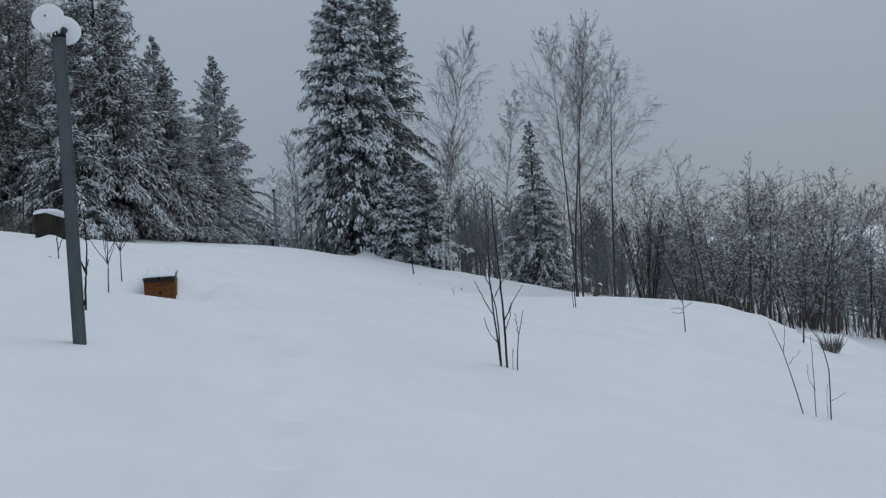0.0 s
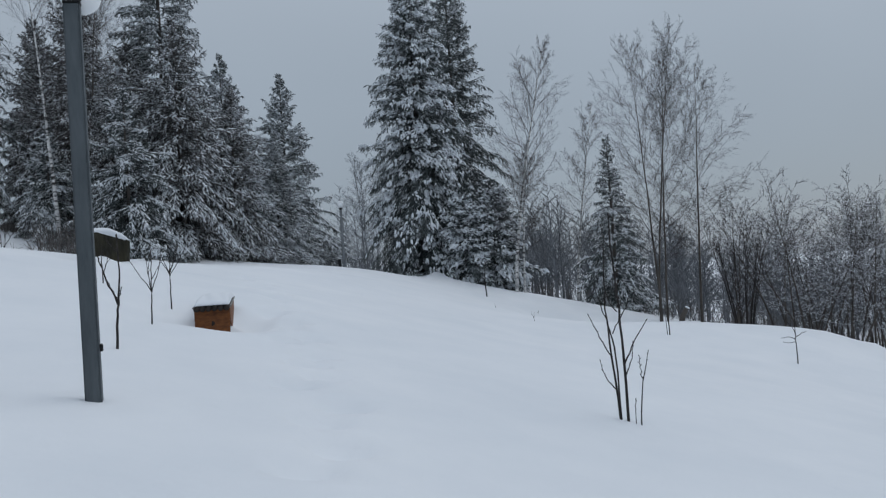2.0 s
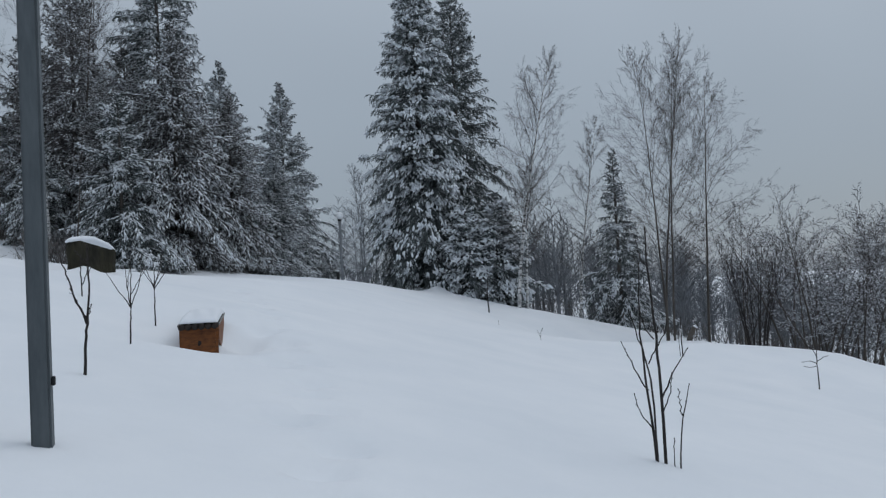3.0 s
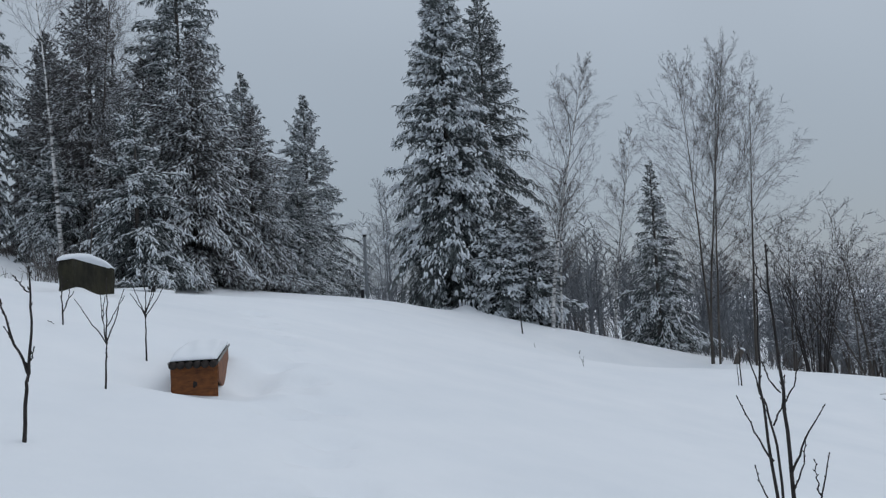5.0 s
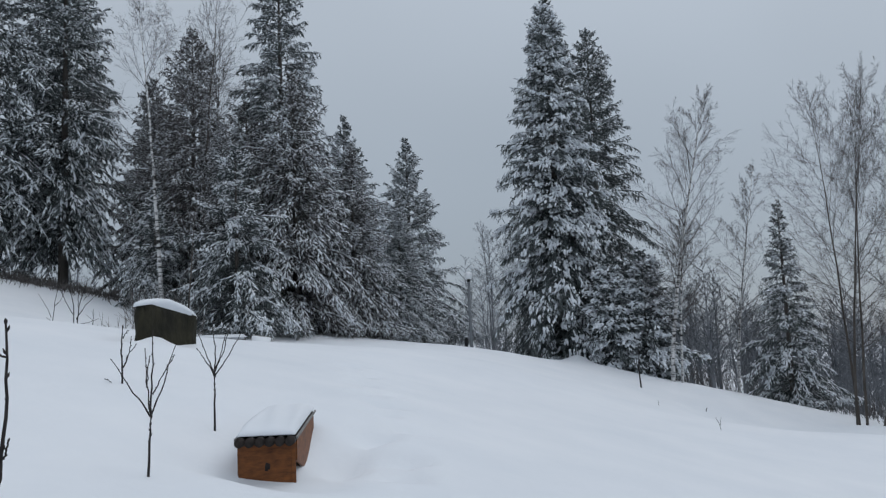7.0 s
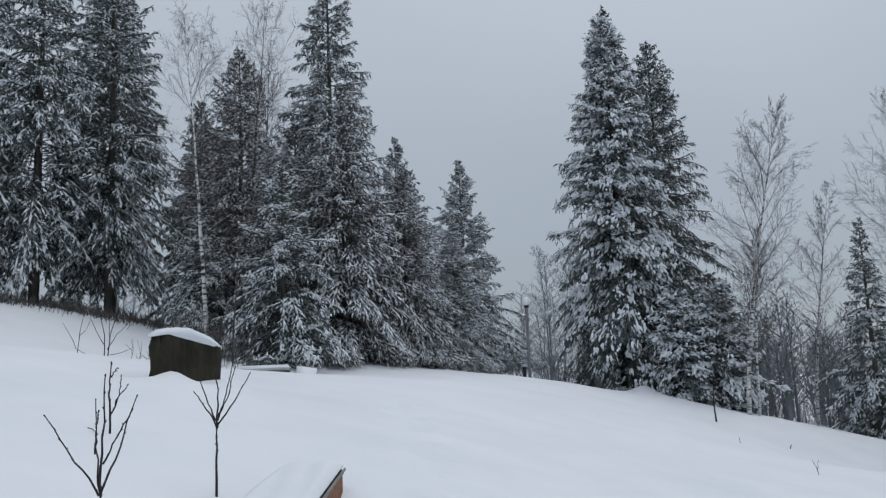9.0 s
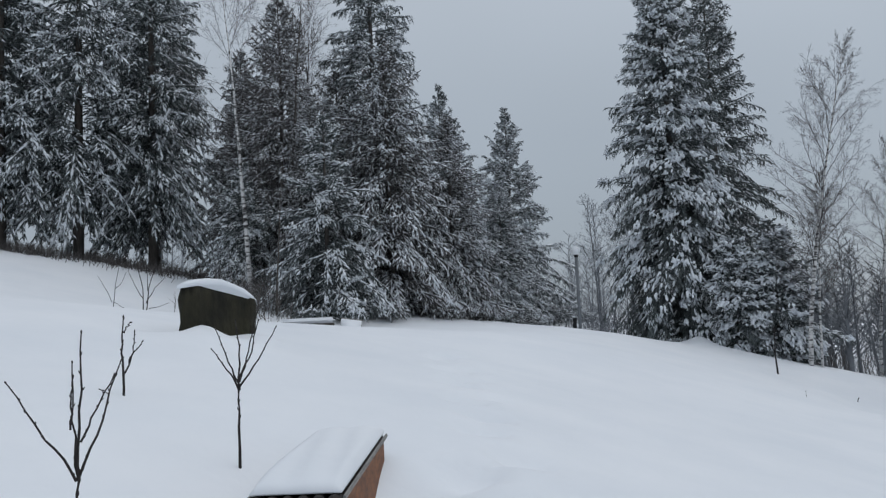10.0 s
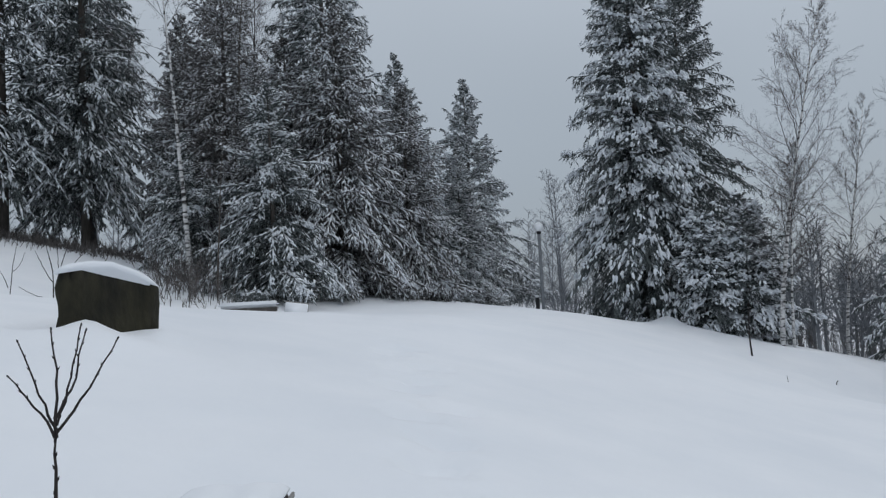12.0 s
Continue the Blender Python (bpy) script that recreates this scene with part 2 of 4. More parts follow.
# ---- builders for twigs, needles and branches ----
class Soup:
    """Collects many small closed shapes for one mesh."""

    def __init__(self):
        self.v, self.f, self.n = [], [], 0

    def add(self, v, f):
        k, m = v.shape[0], v.shape[1]
        self.v.append(v.reshape(-1, 3))
        self.f.append((f[None] + (np.arange(k) * m)[:, None, None]).reshape(-1, 3) + self.n)
        self.n += k * m

    def axes(self, a, b):
        d = b - a
        length = np.linalg.norm(d, axis=1, keepdims=True) + 1e-9
        d = d / length
        s = np.cross(d, (0.0, 0.0, 1.0))
        s = np.where(np.linalg.norm(s, axis=1, keepdims=True) < 1e-3, np.array((1.0, 0, 0)), s)
        s /= np.linalg.norm(s, axis=1, keepdims=True)
        return d, s, np.cross(s, d)

    def spindles(self, a, b, rad, flat=1.0, mid=0.4, lift=0.0):
        """Three-sided spindles from a to b."""
        d, s, u = self.axes(a, b)
        r = np.asarray(rad)[:, None]
        c = a + (b - a) * mid + np.array((0, 0, 1.0)) * (lift * r)
        ring = [c + r * (math.cos(t) * s + flat * math.sin(t) * u) for t in (math.pi / 2, math.pi * 7 / 6, math.pi * 11 / 6)]
        up = np.array((0, 0, 1.0)) * (lift * r * 0.5)
        v = np.stack([a + up, *ring, b + up], 1)
        self.add(v, np.array([(0, 2, 1), (0, 3, 2), (0, 1, 3), (4, 1, 2), (4, 2, 3), (4, 3, 1)]))

    def thorns(self, a, b, rad, lift=0.0):
        """Three-sided sprays, broad at a and pointed at b."""
        d, s, u = self.axes(a, b)
        r = np.asarray(rad)[:, None]
        up = np.array((0, 0, 1.0)) * (lift * r)
        ring = [a + up + r * (math.cos(t) * s + math.sin(t) * u) for t in (math.pi / 2, math.pi * 7 / 6, math.pi * 11 / 6)]
        self.add(np.stack([*ring, b + up * 0.6], 1), np.array([(0, 1, 3), (1, 2, 3), (2, 0, 3)]))

    def blades(self, a, b, rad, roll, lift=0.0):
        """Thin needle sprays, one sliver each, turned about their length by roll."""
        d, s, u = self.axes(a, b)
        r, roll = np.asarray(rad)[:, None], np.asarray(roll)[:, None]
        w = (np.cos(roll) * s + np.sin(roll) * u) * r
        up = np.array((0, 0, 1.0)) * (lift * r)
        self.add(np.stack([a + up - w, a + up + w, b + up * 0.6], 1), np.array([(0, 1, 2)]))

    def capsules(self, a, b, rad, flat=0.7):
        """Rounded soft lumps from a to b."""
        d, s, u = self.axes(a, b)
        r = np.asarray(rad)[:, None]
        v = [a]
        for f, k in ((0.18, 0.85), (0.62, 1.0)):
            c = a + (b - a) * f
            v += [c + k * r * (math.cos(t) * s + flat * math.sin(t) * u) for t in (0.0, math.pi / 2, math.pi, math.pi * 1.5)]
        v.append(b)
        faces = [(0, 1 + (k + 1) % 4, 1 + k) for k in range(4)] + [(9, 5 + k, 5 + (k + 1) % 4) for k in range(4)]
        for k in range(4):
            n = (k + 1) % 4
            faces += [(1 + k, 1 + n, 5 + n), (1 + k, 5 + n, 5 + k)]
        self.add(np.stack(v, 1), np.array(faces))

    def tubes(self, a, b, ra, rb, lift=0.0):
        d, s, u = self.axes(a, b)
        ra, rb = np.asarray(ra)[:, None], np.asarray(rb)[:, None]
        v = []
        for c, r in ((a, ra), (b, rb)):
            for t in (math.pi / 2, math.pi * 7 / 6, math.pi * 11 / 6):
                v.append(c + np.array((0, 0, 1.0)) * lift * r + r * (math.cos(t) * s + math.sin(t) * u))
        v = np.stack(v, 1)
        self.add(v, np.array([(0, 1, 4), (0, 4, 3), (1, 2, 5), (1, 5, 4), (2, 0, 3), (2, 3, 5)]))

    def mesh(self, name):
        v, f = np.concatenate(self.v), np.concatenate(self.f)
        me = bpy.data.meshes.new(name)
        me.from_pydata(v.tolist(), [], f.tolist())
        return me


def pole_mesh(points, radii, sides=8, squash=1.0):
    """One bent, tapering, closed limb through points."""
    bm = bmesh.new()
    rings = []
    pts = [Vector(p) for p in points]
    for i, (p, r) in enumerate(zip(pts, radii)):
        d = (pts[min(i + 1, len(pts) - 1)] - pts[max(i - 1, 0)]).normalized()
        s = d.cross(Vector((0.3, 1, 0.1))).normalized()
        u = d.cross(s)
        rings.append([bm.verts.new(p + (s * math.cos(t) + u * math.sin(t) * squash) * r) for t in (2 * math.pi * k / sides for k in range(sides))])
    for a, b in zip(rings, rings[1:]):
        for k in range(sides):
            bm.faces.new((a[k], a[(k + 1) % sides], b[(k + 1) % sides], b[k]))
    bm.faces.new(rings[0][::-1])
    bm.faces.new(rings[-1])
    bmesh.ops.recalc_face_normals(bm, faces=bm.faces)
    return bm


def spruce(h, r, seed, boughs, snow=0.7, clumps=0.3, clear=0.04, hang=0.6, sag=0.5, belly=0.15, needles=None, taper=0.8, bare_low=0.0, plump=1.0, dense=1.0, ragged=0.16):
    """Meshes of a spruce: trunk, boughs feathered with needle twigs, and the snow lying on the twigs."""
    g = np.random.default_rng(seed)
    trunk_r = 0.010 * h + 0.03
    tr = pole_mesh([(0.002 * h * math.sin(3 * s), 0.002 * h * math.cos(2 * s), s * h - 0.5 * (s == 0)) for s in np.linspace(0, 1, 9)],
                   [trunk_r * (1 - s) ** 0.9 + 0.010 for s in np.linspace(0, 1, 9)], 7)
    limb, load = Soup(), Soup()
    la, lb, lra, lrb = [], [], [], []
    A, B, W, WHITE = [], [], [], []
    CA, CB, CR = [], [], []
    up = np.array((0, 0, 1.0))
    for k in range(boughs):
        s = clear + (1 - clear) * ((k + g.random()) / boughs) ** 1.15
        if s > 0.990:
            continue
        az = k * 2.39996 + g.normal(0, 0.8)
        low = min(1.0, (max(0.0, s - clear) / belly + 0.30) ** 0.5)
        prof = low * min(1.0, (1 - s) / (1 - belly)) ** taper
        lump = 1 + 0.08 * math.sin(az * 2 + 7 * s + seed) + 0.08 * math.sin(az * 3 - 23 * s)
        length = max(0.14, r * prof * (0.60 + 0.44 * g.random() ** 0.7) * lump * (1 + g.normal(0, ragged * 0.5)))
        rise = 1.0 * s ** 1.4 + 0.02 + g.normal(0, 0.28)
        drop = min(sag * (1.15 - s) + g.normal(0, 0.12), rise + (s * h - 0.10) / length)
        kick = 0.28 * g.random()
        out_d = np.array((math.cos(az), math.sin(az), 0.0))
        side = np.array((-math.sin(az), math.cos(az), 0.0))
        tip = min(1.0, 0.40 + (1 - s) / 0.14 * 0.6)
        bare = 1 - bare_low * max(0.0, min(1.0, 1.6 - s / 0.22))
        white = snow * bare * g.uniform(0.45, 1.35)

        def at(q):
            q = np.asarray(q, float)[:, None]
            return out_d * (length * q) + up * (s * h + length * (rise * q - drop * q * q + kick * np.maximum(0.0, q - 0.6) ** 2 * 2.5))

        qs = np.linspace(0, 1, 6)
        pts = at(qs)
        br = 0.010 + 0.006 * length
        la.append(pts[:-1]); lb.append(pts[1:]); lra.append(br * (1 - 0.8 * qs[:-1])); lrb.append(br * (1 - 0.8 * qs[1:]))
        # twigs along the bough's own end
        A.append(pts[2:-1]); B.append(pts[3:] + (pts[3:] - pts[2:-1]) * 0.25); W.append(np.full(3, 0.034)); WHITE.append(np.full(3, white * 1.2))
        # side twigs
        n = max(5, int((4 + 8.0 * length) * dense))
        q = 0.14 + 0.86 * (np.arange(n) + g.random(n)) / n
        p = at(q)
        slope = rise - 2 * drop * q + kick * np.maximum(0.0, q - 0.6) * 5
        run = out_d + slope[:, None] * up
        run /= np.linalg.norm(run, axis=1, keepdims=True)
        sg = np.where(np.arange(n) % 2, 1.0, -1.0)
        reach = np.minimum(0.55, 0.13 + 0.26 * length * (1 - q) ** 0.8 + 0.04 * length) * g.uniform(0.6, 1.2, n) * tip
        d = run * g.uniform(0.5, 1.0, (n, 1)) + side * (sg * g.uniform(0.3, 1.0, n) * (1.1 - 0.6 * q))[:, None] - up * (hang * g.uniform(0.05, 0.6, n))[:, None]
        d /= np.linalg.norm(d, axis=1, keepdims=True)
        e = p + d * reach[:, None]
        A.append(p); B.append(e); W.append(np.full(n, 0.030)); WHITE.append(np.full(n, white) * (0.55 + 0.55 * q))
        # shorter twigs hanging from those
        for _ in range(2 if length > 0.6 else 1):
            f = g.uniform(0.25, 0.95, (n, 1))
            m = p + (e - p) * f
            v = d * 0.45 + side * g.normal(0, 0.65, (n, 1)) + out_d * g.normal(0, 0.4, (n, 1)) - up * (hang * g.uniform(0.15, 1.5, (n, 1)))
            v /= np.linalg.norm(v, axis=1, keepdims=True)
            A.append(m); B.append(m + v * (reach[:, None] * g.uniform(0.4, 0.7, (n, 1)) + 0.05)); W.append(np.full(n, 0.026)); WHITE.append(np.full(n, white * 0.8) * (0.5 + 0.5 * q))
        # plump fingers of snow gathered on some of the boughs
        if clumps and length > 0.35 and g.random() < clumps * bare:
            c = int(2 + 5 * length * clumps)
            q = g.uniform(0.35, 1.03, c)
            o = at(q) + side * (g.normal(0, 1, c) * (0.16 * length * (1.15 - q) + 0.04))[:, None] + up * 0.03
            v = out_d + (rise - 2 * drop * q)[:, None] * up + side * g.normal(0, 0.4, (c, 1)) - up * g.uniform(0.0, 0.7, (c, 1))
            o, v = np.repeat(o, 4, 0), np.repeat(v, 4, 0) + g.normal(0, 0.45, (c * 4, 3))
            o = o + g.normal(0, 0.075, o.shape) * plump * np.array((1, 1, 0.6))
            v /= np.linalg.norm(v, axis=1, keepdims=True)
            ln = g.uniform(0.08, 0.24, (c * 4, 1)) * plump
            CA.append(o - v * ln * 0.5); CB.append(o + v * ln * 0.5 - up * 0.02); CR.append(g.uniform(0.022, 0.050, c * 4) * plump)
    limb.tubes(np.concatenate(la), np.concatenate(lb), np.concatenate(lra), np.concatenate(lrb))
    A, B, W, WHITE = (np.concatenate(x) for x in (A, B, W, WHITE))
    W = W / dense ** 0.5
    d, sx, sz = limb.axes(A, B)
    ln = np.linalg.norm(B - A, axis=1, keepdims=True)
    # each twig is a brush of needle sprays
    for f, spread in ((0.05, 0.60), (0.35, 0.60), (0.65, 0.20)):
        t = g.uniform(0, 2 * math.pi, len(A))[:, None]
        o = A + (B - A) * (f + g.uniform(-0.06, 0.06, (len(A), 1)))
        v = d + (np.cos(t) * sx + (0.25 * np.sin(t) - 0.45) * sz * np.where(sz[:, 2:] < 0, -1, 1)) * spread
        limb.blades(o, o + v * (0.38 * ln + 0.05), W * g.uniform(0.5, 0.9, len(A)), g.uniform(0, math.pi, len(A)))
    # snow follows patches of wind and shelter through the crown
    patch = 0.75 + 0.45 * np.sin(A[:, 0] * 1.9 + A[:, 2] * 1.1 + seed) * np.sin(A[:, 1] * 2.1 - A[:, 2] * 0.8)
    keep = g.random(len(A)) < WHITE * patch
    a, b, w = A[keep], B[keep], W[keep] * g.uniform(0.8, 1.6, keep.sum()) * plump
    load.spindles(a + (b - a) * 0.08, b + (b - a) * 0.03, w, flat=0.6, mid=0.55, lift=0.7)
    if CA:
        ca, cb, cr = np.concatenate(CA), np.concatenate(CB), np.concatenate(CR)
        if plump > 1.15:
            load.capsules(ca, cb, cr)
        else:
            load.spindles(ca, cb, cr * 1.15, flat=0.8, mid=0.5)
    return tr, limb.mesh("crown"), load.mesh("snow_load"), needles or NEEDLES


def plant_spruce(name, x, y, label, group, made, turn=0.0, sink=0.15):
    ob = thing(name, x, y, ground_z(x, y) - sink, label, "tree", group, turn)
    tr, cr, sn, mat = made
    part("trunk", tr, BARK, ob, "dark rough trunk")
    tagged(part("crown", cr, mat, ob, smooth=False), kind="stuff")
    tagged(part("snow_load", sn, TREE_SNOW, ob, "snow lying on the boughs"), kind="stuff")
    return ob


def copy_spruce(ob, x, y, turn, scale=1.0, label=""):
    c = copy_thing(ob, pose(x, y, ground_z(x, y) - 0.15, 0, 0, turn))
    c.scale = (scale, scale, scale)
    return tagged(c, label) if label else c


def bare_tree(h, seed, stems, first=0.22, limbs=30, spread=0.30, tilt=(38, 58), levels=((11, 0.40, 42), (8, 0.42, 45), (3, 0.45, 45)), rise=0.10, weep=0.15, crook=0.06,
              bark_r=0.0075, twig_r=0.0045, snow=0.1, load_r=0.010, shape=(0.35, 0.75)):
    """Meshes of a leafless tree. stems: (dx, dy, lean_x, lean_y, height factor); limbs leave them at tilt degrees;
    each level then bears (count, share of the length, angle) shoots. Outer shoots weep; snow lies on the level ones."""
    g = np.random.default_rng(seed)
    crown, load = Soup(), Soup()

    def shoots(p, d, length, r0, steps_n, bend, wobble):
        """Grows every shoot of one level at once and gives its points and directions."""
        pts, dirs = [p], []
        for i in range(steps_n):
            d = d + g.normal(0, wobble, d.shape) + np.array((0, 0, 1.0)) * bend
            d = d / np.linalg.norm(d, axis=1, keepdims=True)
            dirs.append(d)
            pts.append(pts[-1] + d * (length / steps_n)[:, None])
        for i in range(steps_n):
            a, b = pts[i], pts[i + 1]
            ra, rb = r0 * (1 - 0.8 * i / steps_n), r0 * (1 - 0.8 * (i + 1) / steps_n)
            if steps_n > 2:
                crown.tubes(a, b, ra, rb)
            else:
                crown.thorns(a, b + (b - a) * 0.15, ra)
            v = b - a
            lie = (np.abs(v[:, 2]) < 0.80 * np.linalg.norm(v, axis=1)) & (g.random(len(a)) < snow)
            if lie.any():
                load.thorns(a[lie], b[lie], np.maximum(ra[lie], load_r * g.uniform(0.6, 1.2, lie.sum())), lift=0.8)
        return np.stack(pts, 1), np.stack(dirs, 1)

    def bear(pts, dirs, length, count, share, angle):
        n, m = dirs.shape[0], dirs.shape[1]
        q = (0.14 + 0.86 * (np.arange(count) + g.random((n, count))) / count).reshape(-1)
        who = np.repeat(np.arange(n), count)
        i = np.minimum((q * m).astype(int), m - 1)
        f = (q * m - i)[:, None]
        p = pts[who, i] * (1 - f) + pts[who, i + 1] * f
        d = dirs[who, i]
        any_d = g.normal(0, 1, d.shape)
        s = any_d - d * (any_d * d).sum(1, keepdims=True)
        s /= np.linalg.norm(s, axis=1, keepdims=True)
        t = np.radians(angle + g.normal(0, 9, len(q)))[:, None]
        return p, d * np.cos(t) + s * np.sin(t), length[who] * share * (1.15 - 0.75 * q) * g.uniform(0.6, 1.3, len(q))

    whole = bmesh.new()
    for dx, dy, lx, ly, f in stems:
        hh, n = h * f, 14
        wob = g.normal(0, crook, (n, 2)).cumsum(0) * 0.03 * hh
        u = np.linspace(0, 1, n)
        line = np.stack([dx + lx * u ** 1.3 + wob[:, 0], dy + ly * u ** 1.3 + wob[:, 1], u * hh - 0.5 * (u == 0)], 1)
        one = pole_mesh(line.tolist(), [max(0.007, bark_r * hh * (1 - 0.95 * k) ** 1.1) for k in u], 7)
        keep = bpy.data.meshes.new("tmp")
        one.to_mesh(keep)
        one.free()
        whole.from_mesh(keep)
        bpy.data.meshes.remove(keep)
        k = (np.arange(limbs) + g.random(limbs)) / limbs
        s = first + (0.985 - first) * k
        x = s * (n - 1)
        i = np.minimum(x.astype(int), n - 2)
        p = line[i] + (line[i + 1] - line[i]) * (x - i)[:, None]
        az = np.arange(limbs) * 2.39996 + g.normal(0, 0.5, limbs)
        t = np.radians(np.interp(k, (0, 1), tilt[::-1]) + g.normal(0, 7, limbs))
        d = np.stack([np.cos(az) * np.sin(t), np.sin(az) * np.sin(t), np.cos(t)], 1)
        length = hh * spread * ((k + 0.08) / (shape[0] + 0.08)) ** 0.45 * np.minimum(1.0, (1.06 - k) / (1 - shape[0])) ** shape[1] * g.uniform(0.7, 1.15, limbs) + 0.2
        r0 = np.maximum(twig_r * 1.6, 0.25 * bark_r * hh * (1 - 0.75 * s))
        pts, dirs = shoots(p, d, length, r0, 6, rise, 0.05 + crook)
        for lv, (count, share, angle) in enumerate(levels):
            p, d, length = bear(pts, dirs, length, count, share, angle)
            r0 = np.full(len(p), twig_r * (1.5, 1.0, 0.75)[min(lv, 2)])
            pts, dirs = shoots(p, d, length, r0, (3, 2, 1)[min(2, lv + (len(levels) < 3) * (lv > 0))], rise * 0.6 - weep * (0.2, 0.8, 1.2)[min(lv, 2)], 0.06 + crook)
    return whole, crown.mesh("crown"), load.mesh("snow_load") if load.v else None


def plant_bare(name, x, y, label, group, made, bark, twig=None, turn=0.0, z=None):
    ob = thing(name, x, y, ground_z(x, y) if z is None else z, label, "tree", group, turn)
    tr, cr, sn = made
    part("trunk", tr, bark, ob)
    tagged(part("crown", cr, twig or TWIG, ob, smooth=False), kind="stuff")
    if sn:
        tagged(part("snow_load", sn, TREE_SNOW, ob, "thin snow on the twigs", smooth=False), kind="stuff")
    return ob


# ---- trees ----
BIG = "stand of spruces by the path"
big = plant_spruce("spruce", -4.4, 44.0, "tall dense dark spruce heavy with clumped snow", BIG, spruce(16.5, 2.9, 11, 640, snow=0.17, dense=0.85, clumps=0.78, bare_low=0.65, clear=0.01, hang=0.9, sag=1.05, taper=0.72, belly=0.26, plump=1.4, ragged=0.08))
plant_spruce("spruce", -2.75, 47.6, "tall slender spruce with sparse snow behind its neighbour", BIG, spruce(16.6, 2.9, 12, 460, dense=0.7, snow=0.45, bare_low=0.9, clumps=0.10, clear=0.05, hang=1.0, sag=0.95, taper=0.66, belly=0.26), 40)
young = plant_spruce("spruce", -0.95, 42.5, "young bushy spruce with clumped snow beside tall ones", BIG, spruce(5.2, 1.75, 13, 190, snow=0.3, clumps=0.85, clear=0.0, hang=0.7, sag=0.5, belly=0.3, plump=1.4))
copy_spruce(young, -2.3, 42.2, 130, 0.9)
small_spruce = plant_spruce("spruce", 4.75, 44.5, "small slim open spruce with snowy boughs", "edge of the wood", spruce(8.6, 2.3, 14, 160, snow=1.0, clumps=0.6, clear=0.02, hang=0.7, sag=0.85, taper=1.1, belly=0.1, dense=0.9))

LEFT = "row of spruces behind the field"
tall = plant_spruce("spruce", -16.3, 42.2, "tall spruce with frosted hanging boughs", LEFT, spruce(17.6, 3.5, 21, 420, dense=0.62, snow=1.3, clumps=0.15, hang=1.1, sag=0.95, taper=0.76, belly=0.14, plump=1.1))
mid_spruce = plant_spruce("spruce", -14.2, 38.4, "brownish spruce with fine frosted hanging twigs", LEFT, spruce(10.6, 3.6, 22, 330, dense=0.65, snow=1.6, clumps=0.25, hang=1.2, sag=0.85, needles=BROWN_NEEDLES, taper=0.9, belly=0.08, plump=1.05))
snowy = plant_spruce("spruce", -14.9, 34.6, "young spruce bowed under thick snow on its boughs", LEFT, spruce(6.8, 2.7, 23, 180, dense=0.8, snow=1.35, clumps=0.55, clear=0.02, hang=0.9, sag=0.95, taper=0.85, belly=0.10))
far_cone = plant_spruce("spruce", -14.7, 58.4, "regular cone-shaped spruce dusted with snow", LEFT, spruce(13.0, 4.3, 24, 320, dense=0.52, snow=1.8, clumps=0.55, clear=0.0, hang=0.8, sag=0.65, taper=0.92, belly=0.08, plump=1.1, ragged=0.1))
copy_spruce(far_cone, -15.9, 49.8, 75, 0.91)
copy_spruce(far_cone, -13.6, 52.0, 160, 0.62)
copy_spruce(mid_spruce, -12.8, 41.5, 200, 0.78)
slim = plant_spruce("spruce", -18.3, 37.9, "slim dark brownish spruce between bare birches", LEFT, spruce(11.8, 2.8, 25, 320, dense=0.65, snow=1.6, clumps=0.15, hang=1.0, sag=0.6, needles=BROWN_NEEDLES, taper=0.75, plump=0.85))
copy_spruce(tall, -20.6, 41.0, 120, 0.5)
copy_spruce(snowy, -18.4, 35.2, 60, 0.7)
copy_spruce(slim, -20.4, 38.6, 140, 0.72)
copy_spruce(slim, -21.6, 40.5, 250, 0.86)
copy_spruce(mid_spruce, -17.4, 41.0, 80, 0.92)
copy_spruce(slim, -16.4, 36.6, 20, 0.66)

WEST = "dark spruces on the upper bank"
west = plant_spruce("spruce", -23.4, 36.8, "tall dark spruce with snow-laden boughs and bare lower trunk", WEST, spruce(16.5, 3.1, 31, 360, dense=0.55, snow=0.95, clumps=0.35, clear=0.13, hang=1.0, sag=0.85, taper=0.72, belly=0.18, plump=1.05))
copy_spruce(west, -25.2, 34.9, 100, 1.02)
copy_spruce(west, -27.4, 33.4, 220, 1.08)
copy_spruce(west, -29.6, 34.6, 310, 1.0)
copy_spruce(west, -31.5, 31.8, 20, 1.05)
copy_spruce(west, -26.0, 40.5, 170, 1.05)

RIGHT = "bare birches at the edge of the slope"
plant_bare("birch", -0.1, 40.7, "slender bare birch with a bent white trunk", RIGHT, bare_tree(11.0, 41, [(0, 0, 2.0, 0, 1.0), (0.35, 0.2, 0.5, 0.5, 0.60)], first=0.24, limbs=40, spread=0.25, crook=0.04, tilt=(28, 62), levels=((13, 0.38, 38), (10, 0.42, 40), (3, 0.5, 40)), rise=0.05, weep=0.12, bark_r=0.0080, twig_r=0.0034, snow=0.01, shape=(0.22, 1.05)), BIRCH)
plant_bare("birch", 3.4, 51.7, "thin bare birch with upright twigs", RIGHT, bare_tree(11.2, 42, [(0, 0, 1.5, 0, 1.0)], first=0.20, limbs=38, spread=0.20, crook=0.04, tilt=(26, 58), levels=((12, 0.38, 38), (9, 0.42, 40), (3, 0.5, 40)), rise=0.05, weep=0.10, twig_r=0.0038, snow=0.02, shape=(0.25, 1.0)), BIRCH)
